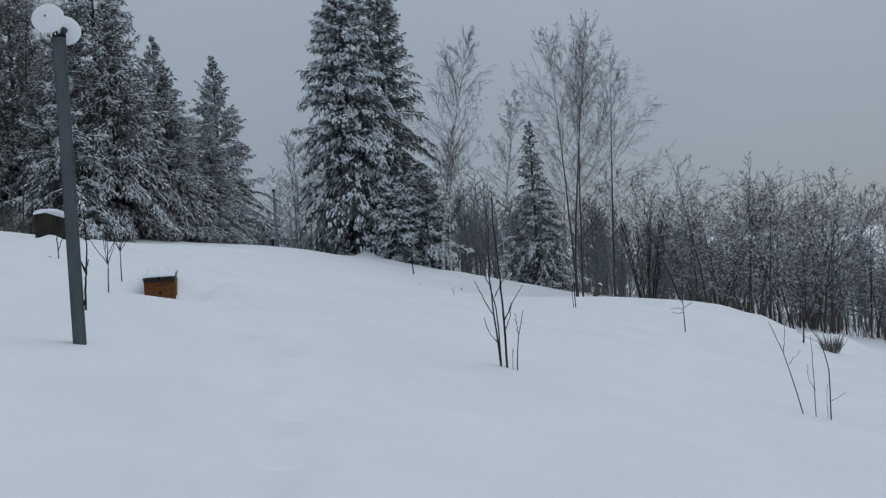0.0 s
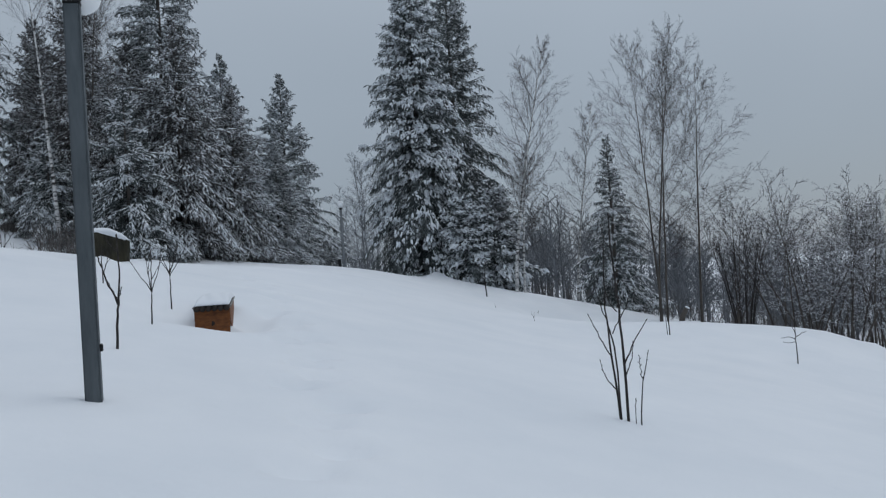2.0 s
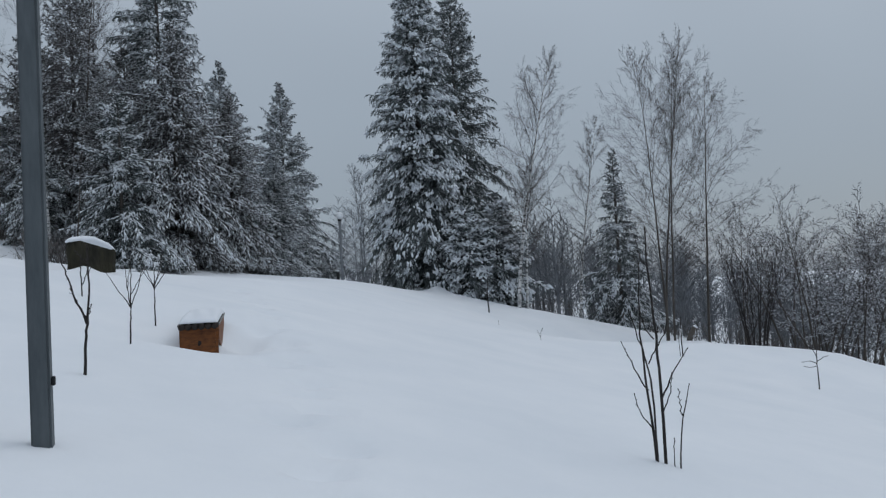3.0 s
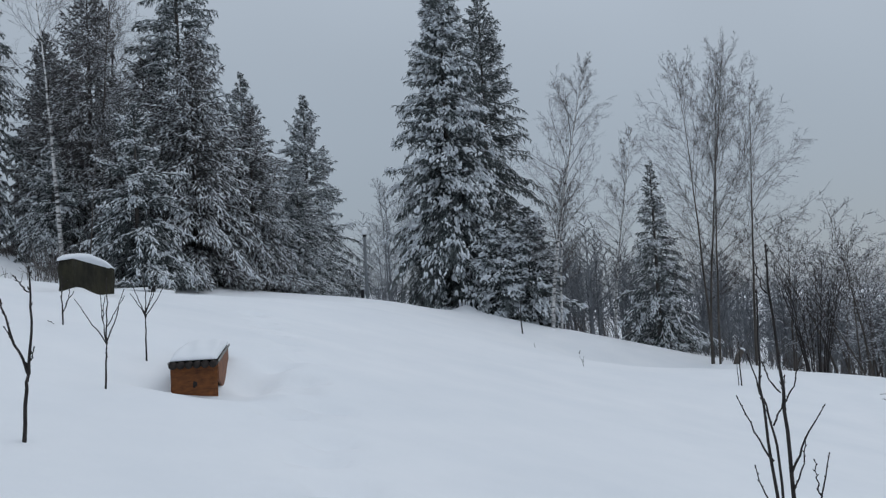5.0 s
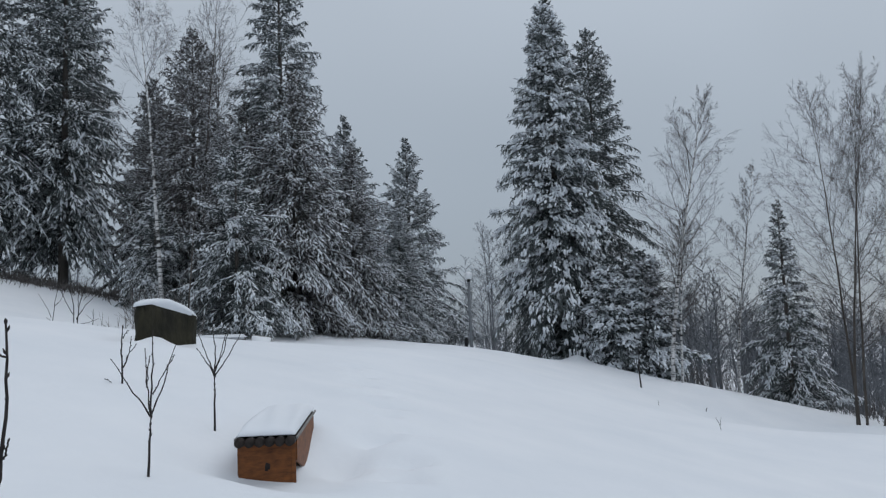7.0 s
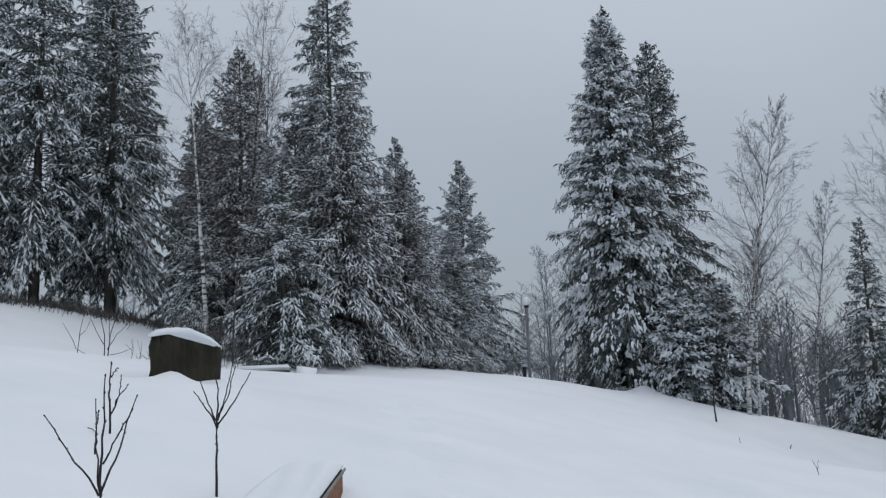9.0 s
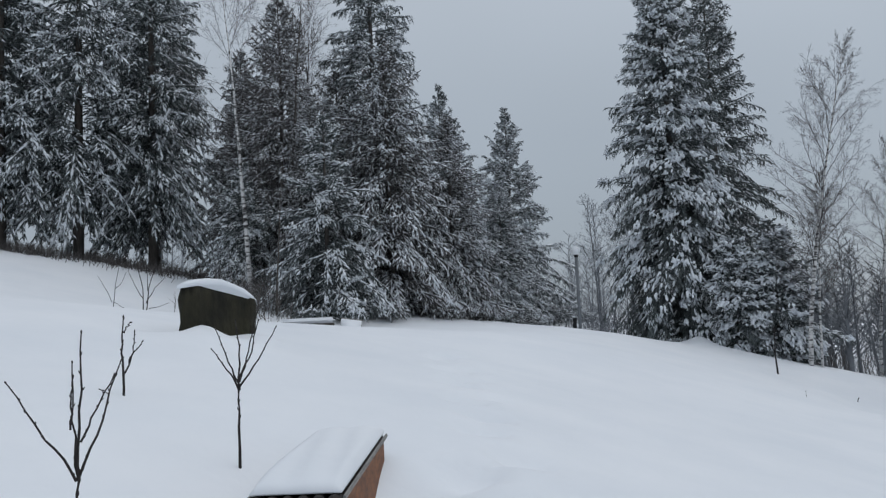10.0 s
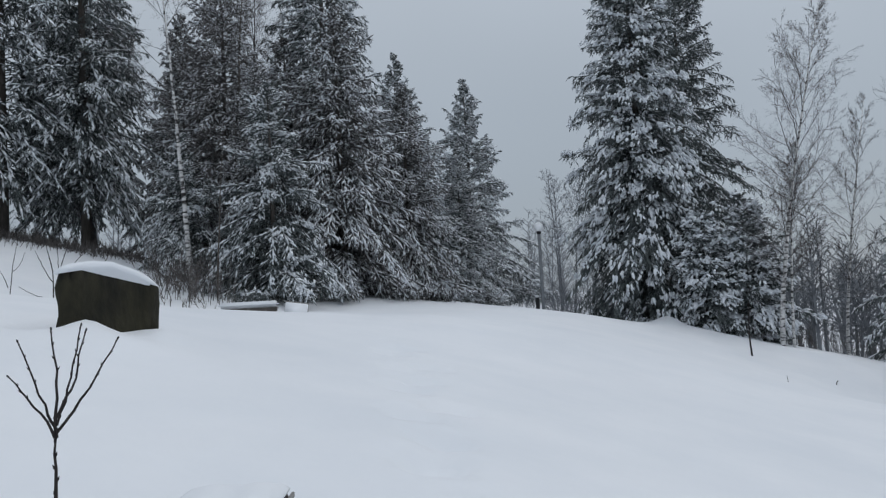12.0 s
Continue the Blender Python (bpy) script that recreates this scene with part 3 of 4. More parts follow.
plant_bare("birch", 5.7, 38.4, "tall bare birch with several upright stems", RIGHT,
           bare_tree(12.0, 43, [(0, 0, 1.3, 0, 1.0), (0.1, 0.1, -0.5, 0.6, 0.97), (0.25, -0.1, 0.4, -0.5, 0.92)], first=0.20, limbs=38, spread=0.31, crook=0.04, tilt=(26, 60), levels=((11, 0.36, 36), (8, 0.42, 40), (3, 0.5, 40)), rise=0.06, weep=0.08, bark_r=0.0046, twig_r=0.0034, snow=0.0, shape=(0.35, 0.9)), BARK)
plant_bare("birch", 7.7, 40.0, "bare birch with drooping outer twigs", RIGHT, bare_tree(11.2, 44, [(0, 0, 0.5, 0, 1.0)], first=0.26, limbs=40, spread=0.27, crook=0.035, tilt=(25, 66), levels=((12, 0.38, 38), (8, 0.42, 40), (3, 0.5, 40)), rise=0.02, weep=0.24, bark_r=0.0058, twig_r=0.0034, snow=0.0, shape=(0.3, 0.95)), BARK)

LEFT_BIRCH = "bare birches among the spruces"
plant_bare("birch", -17.3, 33.8, "bare birch with a mottled white trunk", LEFT_BIRCH, bare_tree(11.4, 51, [(0, 0, -0.7, -0.3, 1.0)], first=0.34, limbs=34, crook=0.04, spread=0.24, tilt=(25, 62), rise=0.02, weep=0.12, bark_r=0.0078, twig_r=0.0036, snow=0.03), BIRCH)
plant_bare("birch", -17.6, 37.0, "tall thin bare birch behind the spruces", LEFT_BIRCH, bare_tree(13.2, 52, [(0, 0, 0.7, 0.4, 1.0)], first=0.35, limbs=34, spread=0.20, bark_r=0.006, tilt=(25, 58), weep=0.12, twig_r=0.0036, snow=0.03), BARK)
plant_bare("birch", -20.5, 44.0, "bare birch behind the spruces", LEFT_BIRCH, bare_tree(13.5, 53, [(0, 0, 0.3, 0, 1.0), (0.6, 0, -0.6, 0, 0.9)], first=0.35, limbs=28, spread=0.20, tilt=(25, 58), weep=0.12, twig_r=0.0040, snow=0.05), TWIG)
plant_bare("birch", -15.7, 32.6, "thin bare trunk leaning beside a snowy spruce", LEFT_BIRCH, bare_tree(5.0, 54, [(0, 0, 0.4, 0, 1.0)], first=0.4, spread=0.2, limbs=12, levels=((6, 0.4, 45), (4, 0.4, 45)), snow=0.3, bark_r=0.007), BARK)

plant_bare("bare_tree", -10.8, 65.0, "rounded bare tree beyond the lamp, coloured pale for haze", "trees beyond the path", bare_tree(8.6, 55, [(0, 0, -0.4, 0, 1.0), (0.8, 0.3, 0.7, 0, 0.9)], first=0.2, limbs=24, spread=0.30, levels=((9, 0.42, 42), (7, 0.45, 45)), twig_r=0.008, snow=0.4), HAZE_GREY, HAZE_GREY)
plant_bare("bare_tree", -7.6, 58.0, "bare tree beside the spruces, twigs coloured pale for haze", "trees beyond the path", bare_tree(8.0, 56, [(0, 0, 0.4, 0, 1.0)], first=0.2, limbs=28, spread=0.32, levels=((9, 0.42, 42), (7, 0.45, 45)), twig_r=0.008, snow=0.4), TWIG, HAZE_GREY)

plant_bare("large_bush", 6.9, 30.0, "dense dark leafless bush with upright stems", "edge of the wood",
           bare_tree(3.5, 61, [(0.25 * math.cos(a), 0.2 * math.sin(a), 0.75 * math.cos(a) * f, 0.6 * math.sin(a), 0.92 * f) for a, f in zip(np.linspace(0, 6.0, 11), (1, .8, .95, .7, .9, 1.02, .85, .75, .97, .88, .7))],
                     first=0.12, spread=0.19, limbs=12, tilt=(15, 30), levels=((5, 0.4, 30), (4, 0.45, 35)), bark_r=0.0085, weep=0.0, snow=0.04, twig_r=0.0045), SAPLING, SAPLING)

# the bare wood along the lower edge of the slope
WOOD_GROUP = "bare wood below the slope"
kinds = []
for i, (hh, seed) in enumerate(((8.2, 71), (7.4, 72), (8.8, 73), (7.8, 74))):
    g = np.random.default_rng(seed)
    st = [(g.normal(0, 0.5), g.normal(0, 0.5), g.normal(0, 2.4), g.normal(0, 2.0), g.uniform(0.60, 0.84)) for _ in range(3)]
    kinds.append(plant_bare("alder", (11.0, 13.5, 16.2, 18.6)[i], (38.0, 41.0, 39.5, 42.0)[i], "crooked leafless tree with snow along its boughs", WOOD_GROUP,
                            bare_tree(hh, seed, st, first=0.14, limbs=14, spread=0.36, tilt=(46, 72), levels=((9, 0.40, 40), (7, 0.42, 42)), rise=0.02, weep=0.06, bark_r=0.0078, twig_r=0.0058, snow=0.34, crook=0.06, load_r=0.012, shape=(0.45, 0.7)), BARK))
g = np.random.default_rng(77)
for i in range(30):
    x = 9.5 + 24 * ((i + g.random()) / 30) ** 0.9 + g.normal(0, 0.5)
    y = 37.5 + g.uniform(0, 12) + (2 if x < 12 else 0)
    k = copy_thing(kinds[i % 4], pose(x, y, ground_z(x, y), 0, 0, g.uniform(0, 360)))
    s = g.uniform(0.90, 1.12) * (1.0 + 0.25 * min(1.0, max(0.0, (x - 14) / 10)))
    k.scale = (s, s, s)


def far_wood():
    """Woods far beyond the field, coloured grey for haze, too many trees to count."""
    g = np.random.default_rng(91)
    so = Soup()
    a, b, r0, r1 = [], [], [], []
    spots = [(g.uniform(-60, 75), g.uniform(66, 120)) for _ in range(210)] + [(g.uniform(-3, 45), g.uniform(51, 72)) for _ in range(240)]
    for x, y in spots:
        z, hh = ground_z(x, y), g.uniform(6.0, 9.5) if y > 72 else g.uniform(4.5, 7.0)
        p, d = np.array((x, y, z - 0.3)), np.array((g.normal(0, 0.06), g.normal(0, 0.06), 1.0))
        a.append(p); b.append(p + d * hh); r0.append(0.10); r1.append(0.02)
        for k in range(26):
            s = 0.15 + 0.83 * (k + g.random()) / 26
            az = k * 2.4 + g.normal(0, 0.4)
            w = np.array((math.cos(az), math.sin(az), g.uniform(0.5, 1.3)))
            w /= np.linalg.norm(w)
            q = p + d * hh * s
            ln = hh * 0.36 * (1 - s) ** 0.6 * g.uniform(0.6, 1.1) + 0.3
            e = q + w * ln
            a.append(q); b.append(e); r0.append(0.035); r1.append(0.012)
            for _ in range(5):
                c = q + (e - q) * g.uniform(0.25, 1.0)
                v = w + g.normal(0, 0.7, 3)
                a.append(c); b.append(c + v / np.linalg.norm(v) * ln * g.uniform(0.25, 0.5)); r0.append(0.018); r1.append(0.008)
    so.thorns(np.array(a), np.array(b), r0)
    return tagged(part("far_wood", so.mesh("far_wood"), HAZE_GREY, smooth=False), "leafless wood in the distance, coloured grey for haze", "forest", kind="stuff")


far_wood()


# ---- things on the field ----
def limb_soup(bm_list):
    """Joins several limbs of one plant into one bmesh."""
    whole = bmesh.new()
    for bm in bm_list:
        keep = bpy.data.meshes.new("tmp")
        bm.to_mesh(keep)
        bm.free()
        whole.from_mesh(keep)
        bpy.data.meshes.remove(keep)
    return whole


def budded(points, r0, r1, seed, buds=6):
    """A thin young stem with small buds along it."""
    g = np.random.default_rng(seed)
    pts = [Vector(p) for p in points]
    fine = []
    for a, b in zip(pts, pts[1:]):
        for k in range(4):
            fine.append(a.lerp(b, k / 4) + Vector(g.normal(0, 0.0035, 3)))
    fine.append(pts[-1])
    n = len(fine)
    out_list = [pole_mesh(fine, [r0 + (r1 - r0) * i / (n - 1) for i in range(n)], 6)]
    for k in range(buds):
        q = (k + 0.6) / buds * (n - 1)
        i = min(int(q), n - 2)
        c = fine[i].lerp(fine[i + 1], q - i)
        d = (fine[i + 1] - fine[i]).normalized()
        s = Vector((math.cos(k * 2.6), math.sin(k * 2.6), 0.2))
        out_list.append(pole_mesh([c, c + (s + d) * r1 * 1.9, c + (s + d * 1.6) * r1 * 3.0], [r1 * 1.0, r1 * 1.15, r1 * 0.3], 5))
    tip = fine[-1]
    d = (fine[-1] - fine[-2]).normalized()
    out_list.append(pole_mesh([tip - d * r1, tip + d * r1 * 2, tip + d * r1 * 4], [r1 * 1.2, r1 * 1.7, r1 * 0.4], 6))
    return limb_soup(out_list)


def sapling(name, x, y, turn, stems, label, group, thick=0.011, base=None, wide=1.0):
    """stems: (list of (across, up), start radius factor, depth of its tip). The first one is the main stem."""
    ob = thing(name, x, y, ground_z(x, y) if base is None else base, label, "sapling", group, turn)
    for k, (line, f, depth) in enumerate(stems):
        n = len(line)
        pts = [(a * wide + 0.058 * z, depth * i / max(1, n - 1), z) for i, (a, z) in enumerate(line)]
        if line[0][1] <= 0.01:
            pts[0] = (pts[0][0], pts[0][1], -0.25)
        part("stem" if k == 0 else "branch", budded(pts, thick * f, thick * max(0.24, 0.36 * f), 100 + k, 3 + 2 * n), SAPLING, ob)
    return ob


YOUNG = "young fruit trees in the snow"
sapling("sapling", -5.015, 13.47, 38, [([(0.0, 0.0), (-0.012, 0.25), (-0.02, 0.47)], 1.1, 0.0),
        ([(-0.02, 0.47), (-0.10, 0.60), (-0.20, 0.72)], 0.6, -0.04), ([(-0.02, 0.50), (-0.09, 0.64), (-0.18, 0.85)], 0.6, 0.05), ([(-0.02, 0.47), (-0.025, 0.68), (-0.055, 0.89)], 0.7, 0.02),
        ([(-0.02, 0.52), (0.03, 0.70), (0.06, 0.90)], 0.5, -0.04), ([(-0.02, 0.54), (0.045, 0.70), (0.08, 0.88)], 0.55, -0.05), ([(-0.02, 0.49), (0.10, 0.65), (0.205, 0.84)], 0.6, 0.04)],
        "young leafless fruit tree with six rising branches", YOUNG, 0.0105, wide=0.95)
sapling("sapling", -4.47, 11.5, 28, [([(-0.01, 0.0), (0.0, 0.2), (0.005, 0.36)], 1.1, 0.0),
        ([(0, 0.36), (-0.13, 0.52), (-0.30, 0.73)], 0.6, -0.05), ([(0, 0.36), (-0.05, 0.58), (-0.075, 0.79)], 0.55, 0.08), ([(0, 0.36), (-0.01, 0.62), (-0.02, 0.90)], 0.75, 0.0),
        ([(-0.045, 0.55), (-0.04, 0.66), (-0.03, 0.74)], 0.45, -0.05), ([(0, 0.36), (0.08, 0.58), (0.146, 0.80)], 0.6, 0.05), ([(0.0, 0.50), (0.07, 0.62), (0.145, 0.74)], 0.45, -0.07)],
        "young leafless fruit tree forking low into many branches", YOUNG, 0.010, wide=0.84)
sapling("sapling", -6.12, 13.8, 35, [([(0, 0.0), (0.0, 0.12), (-0.02, 0.32), (-0.02, 0.51)], 0.9, 0.0), ([(0.0, 0.11), (0.05, 0.24), (0.11, 0.34)], 0.6, 0.05),
        ([(0.03, 0.19), (0.055, 0.30), (0.06, 0.41)], 0.4, -0.03), ([(-0.01, 0.40), (0.0, 0.44), (0.03, 0.47)], 0.4, 0.0), ([(-0.04, 0.0), (-0.09, 0.0), (-0.14, 0.03)], 0.35, -0.02)],
        "short leafless sapling with one side branch", YOUNG, 0.012)
sapling("sapling", -3.95, 9.49, 28, [([(-0.01, 0.0), (0.0, 0.2), (0.01, 0.38), (0.02, 0.70), (-0.01, 1.0)], 1.15, 0.0), ([(0.01, 0.38), (-0.07, 0.56), (-0.15, 0.78), (-0.21, 0.95)], 0.8, 0.1),
        ([(0.01, 0.42), (-0.06, 0.54), (-0.12, 0.66)], 0.5, -0.08), ([(0.0, 0.86), (-0.05, 0.91), (-0.09, 0.96)], 0.4, 0.0), ([(0.02, 0.46), (0.03, 0.49), (0.035, 0.53)], 0.4, 0.0)],
        "young leafless fruit tree with a long forked stem", YOUNG, 0.012)
sapling("shrub", 0.62, 10.52, -4, [([(0.045, 0.0), (0.015, 0.55), (-0.03, 1.08), (-0.10, 1.7), (-0.12, 2.02)], 1.2, 0.05), ([(-0.015, 0.0), (-0.10, 0.62), (-0.16, 1.1), (-0.17, 1.72)], 1.0, 0.12),
        ([(-0.007, 0.0), (-0.08, 0.72), (-0.16, 1.0), (-0.27, 1.32)], 0.8, -0.1), ([(-0.10, 0.62), (-0.22, 0.82), (-0.33, 1.05)], 0.6, -0.05), ([(0.015, 0.55), (0.11, 0.75), (0.24, 0.96)], 0.65, 0.08),
        ([(-0.07, 0.30), (-0.16, 0.42), (-0.22, 0.60)], 0.5, -0.05), ([(0.02, 0.42), (0.09, 0.60), (0.10, 0.76)], 0.45, 0.0), ([(0.145, 0.0), (0.19, 0.38), (0.245, 0.66)], 0.6, 0.0),
        ([(0.19, 0.38), (0.165, 0.50), (0.155, 0.62)], 0.4, 0.0), ([(-0.05, 1.06), (-0.12, 1.15), (-0.16, 1.26)], 0.45, 0.0), ([(-0.03, 0.98), (0.04, 1.10), (0.07, 1.2)], 0.4, 0.05),
        ([(-0.10, 1.68), (-0.16, 1.76), (-0.20, 1.92)], 0.4, 0.0), ([(-0.09, 0.85), (-0.03, 1.0), (-0.01, 1.16)], 0.45, 0.06), ([(0.10, 0.0), (0.115, 0.12), (0.12, 0.2)], 0.35, 0.0)],
        "tall sparse leafless shrub with thin dark stems", "bare shrubs", 0.013)
sapling("shrub", 4.75, 11.4, -22, [([(0.145, 0.0), (0.13, 0.60), (0.05, 0.95), (-0.14, 1.22)], 1.0, 0.1), ([(-0.12, 0.0), (-0.42, 0.86), (-0.60, 1.26)], 0.9, -0.1),
        ([(-0.42, 0.86), (-0.415, 1.02), (-0.41, 1.2)], 0.5, 0.0), ([(-0.02, 0.0), (-0.07, 0.75), (-0.09, 1.05)], 0.7, 0.1), ([(0.10, 0.0), (0.105, 0.3), (0.11, 0.42)], 0.4, 0.0),
        ([(0.16, 0.2), (0.24, 0.26), (0.32, 0.31)], 0.4, 0.0), ([(-0.03, 0.34), (-0.12, 0.5), (-0.13, 0.68)], 0.45, 0.0), ([(-0.35, 0.7), (-0.28, 0.8), (-0.22, 0.86)], 0.35, 0.0), ([(0.0, 0.98), (-0.1, 1.02), (-0.25, 1.12)], 0.35, 0.0)],
        "sparse leafless shrub with arching stems", "bare shrubs", 0.009)
sapling("shrub", -13.2, 23.1, 30, [([(0.0, 0.0), (-0.03, 0.5), (-0.15, 0.95)], 1.0, 0.0), ([(0.02, 0.0), (0.08, 0.5), (0.20, 1.05)], 1.0, 0.1), ([(0.04, 0.2), (0.2, 0.5), (0.45, 0.75)], 0.7, -0.1),
        ([(-0.02, 0.3), (-0.2, 0.6), (-0.32, 0.85)], 0.6, 0.0), ([(0.1, 0.1), (0.3, 0.13), (0.48, 0.20)], 0.5, 0.0), ([(-0.1, 0.02), (-0.3, 0.10), (-0.55, 0.25)], 0.5, 0.0), ([(0.06, 0.45), (0.05, 0.7), (0.02, 0.95)], 0.6, 0.0)],
        "small leafless shrub on the upper slope", "bare shrubs", 0.014)
sapling("shrub", -12.2, 21.0, 30, [([(0.0, 0.0), (0.04, 0.4), (0.10, 0.8)], 0.8, 0.0), ([(0.0, 0.1), (-0.12, 0.35), (-0.25, 0.55)], 0.6, 0.0), ([(0.03, 0.3), (0.15, 0.45), (0.2, 0.6)], 0.5, 0.0)],
        "small leafless shrub on the upper slope", "bare shrubs", 0.010)
sapling("sapling", 6.12, 22.7, -10, [([(0.02, 0.0), (0.0, 0.3), (-0.03, 0.62), (-0.05, 1.4)], 1.0, 0.0), ([(-0.02, 0.55), (-0.15, 0.62), (-0.33, 0.60)], 0.6, 0.0), ([(-0.02, 0.6), (0.1, 0.7), (0.2, 0.72)], 0.6, 0.0),
        ([(-0.03, 0.5), (-0.2, 0.48), (-0.28, 0.5)], 0.5, 0.05), ([(-0.03, 0.7), (-0.1, 0.85), (-0.2, 0.95)], 0.5, 0.0)],
        "leafless sapling with level side twigs", YOUNG, 0.016)
sapling("sapling", 10.4, 25.7, -15, [([(0.0, 0.0), (0.02, 0.35), (0.08, 0.8), (0.06, 1.8)], 1.2, 0.0), ([(0.05, 0.6), (-0.2, 0.95), (-0.3, 1.3)], 0.7, 0.0), ([(0.06, 0.7), (0.25, 1.0), (0.35, 1.4)], 0.7, 0.0), ([(0.05, 0.5), (-0.3, 0.65), (-0.5, 0.7)], 0.5, 0.0)],
        "leafless sapling beside a dry grass tuft", YOUNG, 0.022)
sapling("stake", 3.62, 24.9, 0, [([(0.04, 0.0), (0.0, 0.4), (-0.02, 0.95)], 1.3, 0.0), ([(-0.03, 0.0), (-0.05, 0.3), (-0.07, 0.6)], 0.8, 0.0)], "thin dark stakes standing in snow", "stakes", 0.014)
sapling("stake", -1.35, 35.8, 0, [([(0.05, 0.0), (0.0, 0.3), (-0.03, 0.62), (-0.02, 1.3)], 1.4, 0.0), ([(0.0, 0.5), (-0.08, 0.7), (-0.12, 0.95)], 0.7, 0.0)], "dark leaning stake standing in snow", "stakes", 0.022)
sapling("weed_stalk", 0.2, 25.6, 0, [([(0.04, 0.0), (-0.02, 0.12), (-0.09, 0.26)], 0.8, 0.0), ([(-0.01, 0.1), (0.0, 0.2), (0.01, 0.26)], 0.6, 0.0)], "thin dry weed stalk poking from snow", "weed stalks", 0.009)
sapling("weed_stalk", -0.9, 30.4, 0, [([(0.0, 0.0), (-0.02, 0.08), (-0.03, 0.15)], 0.8, 0.0)], "thin dry weed stalk poking from snow", "weed stalks", 0.009)
sapling("weed_stalk", 0.55, 34.6, 0, [([(0.0, 0.0), (0.03, 0.06), (0.05, 0.10)], 1.2, 0.0)], "thin dry weed stalk poking from snow", "weed stalks", 0.014)


def block(sx, sy, sz, bevel=0.006):
    bm = bmesh.new()
    bmesh.ops.create_cube(bm, size=1, matrix=Matrix.Diagonal((sx, sy, sz, 1)))
    bmesh.ops.bevel(bm, geom=bm.edges, offset=bevel, segments=2, affect="EDGES")
    return bm


def moved(bm, m):
    bmesh.ops.transform(bm, matrix=m, verts=bm.verts)
    return bm


def kennel():
    """A long low box with a corrugated lean-to roof, half sunk in snow. Local y runs back along the box."""
    ob = thing("wooden_hutch", -4.13, 12.56, -0.46, "low orange-stained wooden hutch with corrugated roof in a snow hollow", "hutch", turn=16)
    w, d, low, high = 0.42, 1.50, 0.28, 0.355
    part("front_panel", moved(block(w - 0.033, 0.022, low + 0.10, 0.002), pose(-0.0165, 0, (low - 0.10) / 2)), WOOD, ob, "orange-stained mottled front panel", smooth=False)
    part("corner_strip", moved(block(0.032, 0.025, low + 0.10, 0.002), pose(w / 2 - 0.016, 0, (low - 0.10) / 2)), WOOD, ob, smooth=False)
    g = np.random.default_rng(12)
    bm = bmesh.new()
    rim = [(0.021 + g.normal(0, 0.005)) * (1.5 if 0.8 < t < 2.3 else 1.0) for t in np.linspace(0, 2 * math.pi, 14, endpoint=False)]
    ring = [bm.verts.new((r * math.cos(2 * math.pi * i / 14), 0, r * math.sin(2 * math.pi * i / 14))) for i, r in enumerate(rim)]
    ext = bmesh.ops.extrude_face_region(bm, geom=[bm.faces.new(ring)])
    bmesh.ops.translate(bm, vec=(0, 0.006, 0), verts=[e for e in ext["geom"] if isinstance(e, bmesh.types.BMVert)])
    bmesh.ops.recalc_face_normals(bm, faces=bm.faces)
    part("knot", moved(bm, pose(0.0, -0.014, 0.085)), ROOFING, ob, "dark knot in the front panel", smooth=False)
    for s in (-1, 1):
        bm = bmesh.new()
        x = s * (w / 2 - 0.011)
        low_edge = 0.13 if s > 0 else -0.10
        v = [bm.verts.new(p) for p in ((x, 0.013, low_edge), (x, d, low_edge - 0.32), (x, d, high), (x, 0.013, low))]
        f = bm.faces.new(v)
        ext = bmesh.ops.extrude_face_region(bm, geom=[f])
        bmesh.ops.translate(bm, vec=(s * 0.02, 0, 0), verts=[e for e in ext["geom"] if isinstance(e, bmesh.types.BMVert)])
        bmesh.ops.recalc_face_normals(bm, faces=bm.faces)
        part("side_wall", bm, WOOD, ob, smooth=False)
    part("back_wall", moved(block(w - 0.05, 0.02, high + 0.08, 0.004), pose(0, d - 0.012, (high - 0.08) / 2)), WOOD, ob, smooth=False)
    for s in (-1, 1):
        part("corner_post", moved(block(0.035, 0.035, low + 0.1, 0.005), pose(s * (w / 2 - 0.032), 0.032, (low - 0.1) / 2)), WOOD, ob, smooth=False)
    # corrugated sheet: six waves across
    bm = bmesh.new()
    n, half = 72, 0.218
    lines = []
    for y, z in ((-0.02, low + 0.022), (d + 0.10, low + 0.022 + (high - low) * 1.22)):
        top = [bm.verts.new((-half + 2 * half * i / n, y, z + 0.026 * math.cos(12 * math.pi * i / n + math.pi))) for i in range(n + 1)]
        bot = [bm.verts.new((-half + 2 * half * i / n, y, z - 0.008 + 0.024 * math.cos(12 * math.pi * i / n + math.pi))) for i in range(n + 1)]
        lines.append((top, bot))
    (t0, b0), (t1, b1) = lines
    for i in range(n):
        bm.faces.new((t0[i], t0[i + 1], t1[i + 1], t1[i]))
        bm.faces.new((b0[i + 1], b0[i], b1[i], b1[i + 1]))
        bm.faces.new((b0[i], b0[i + 1], t0[i + 1], t0[i]))
        bm.faces.new((t1[i], t1[i + 1], b1[i + 1], b1[i]))
    for i in (0, n):
        bm.faces.new((t0[i], t1[i], b1[i], b0[i]))
    bmesh.ops.recalc_face_normals(bm, faces=bm.faces)
    part("roof_sheet", bm, ROOFING, ob, "dark corrugated roofing sheet")
    # rounded dark ends under each wave of the eave
    for i in range(6):
        x = -half + 2 * half * (i + 0.5) / 6
        bm = bmesh.new()
        bmesh.ops.create_cone(bm, cap_ends=True, segments=16, radius1=0.0345, radius2=0.0345, depth=0.16, matrix=pose(x, -0.075, low + 0.004, 90))
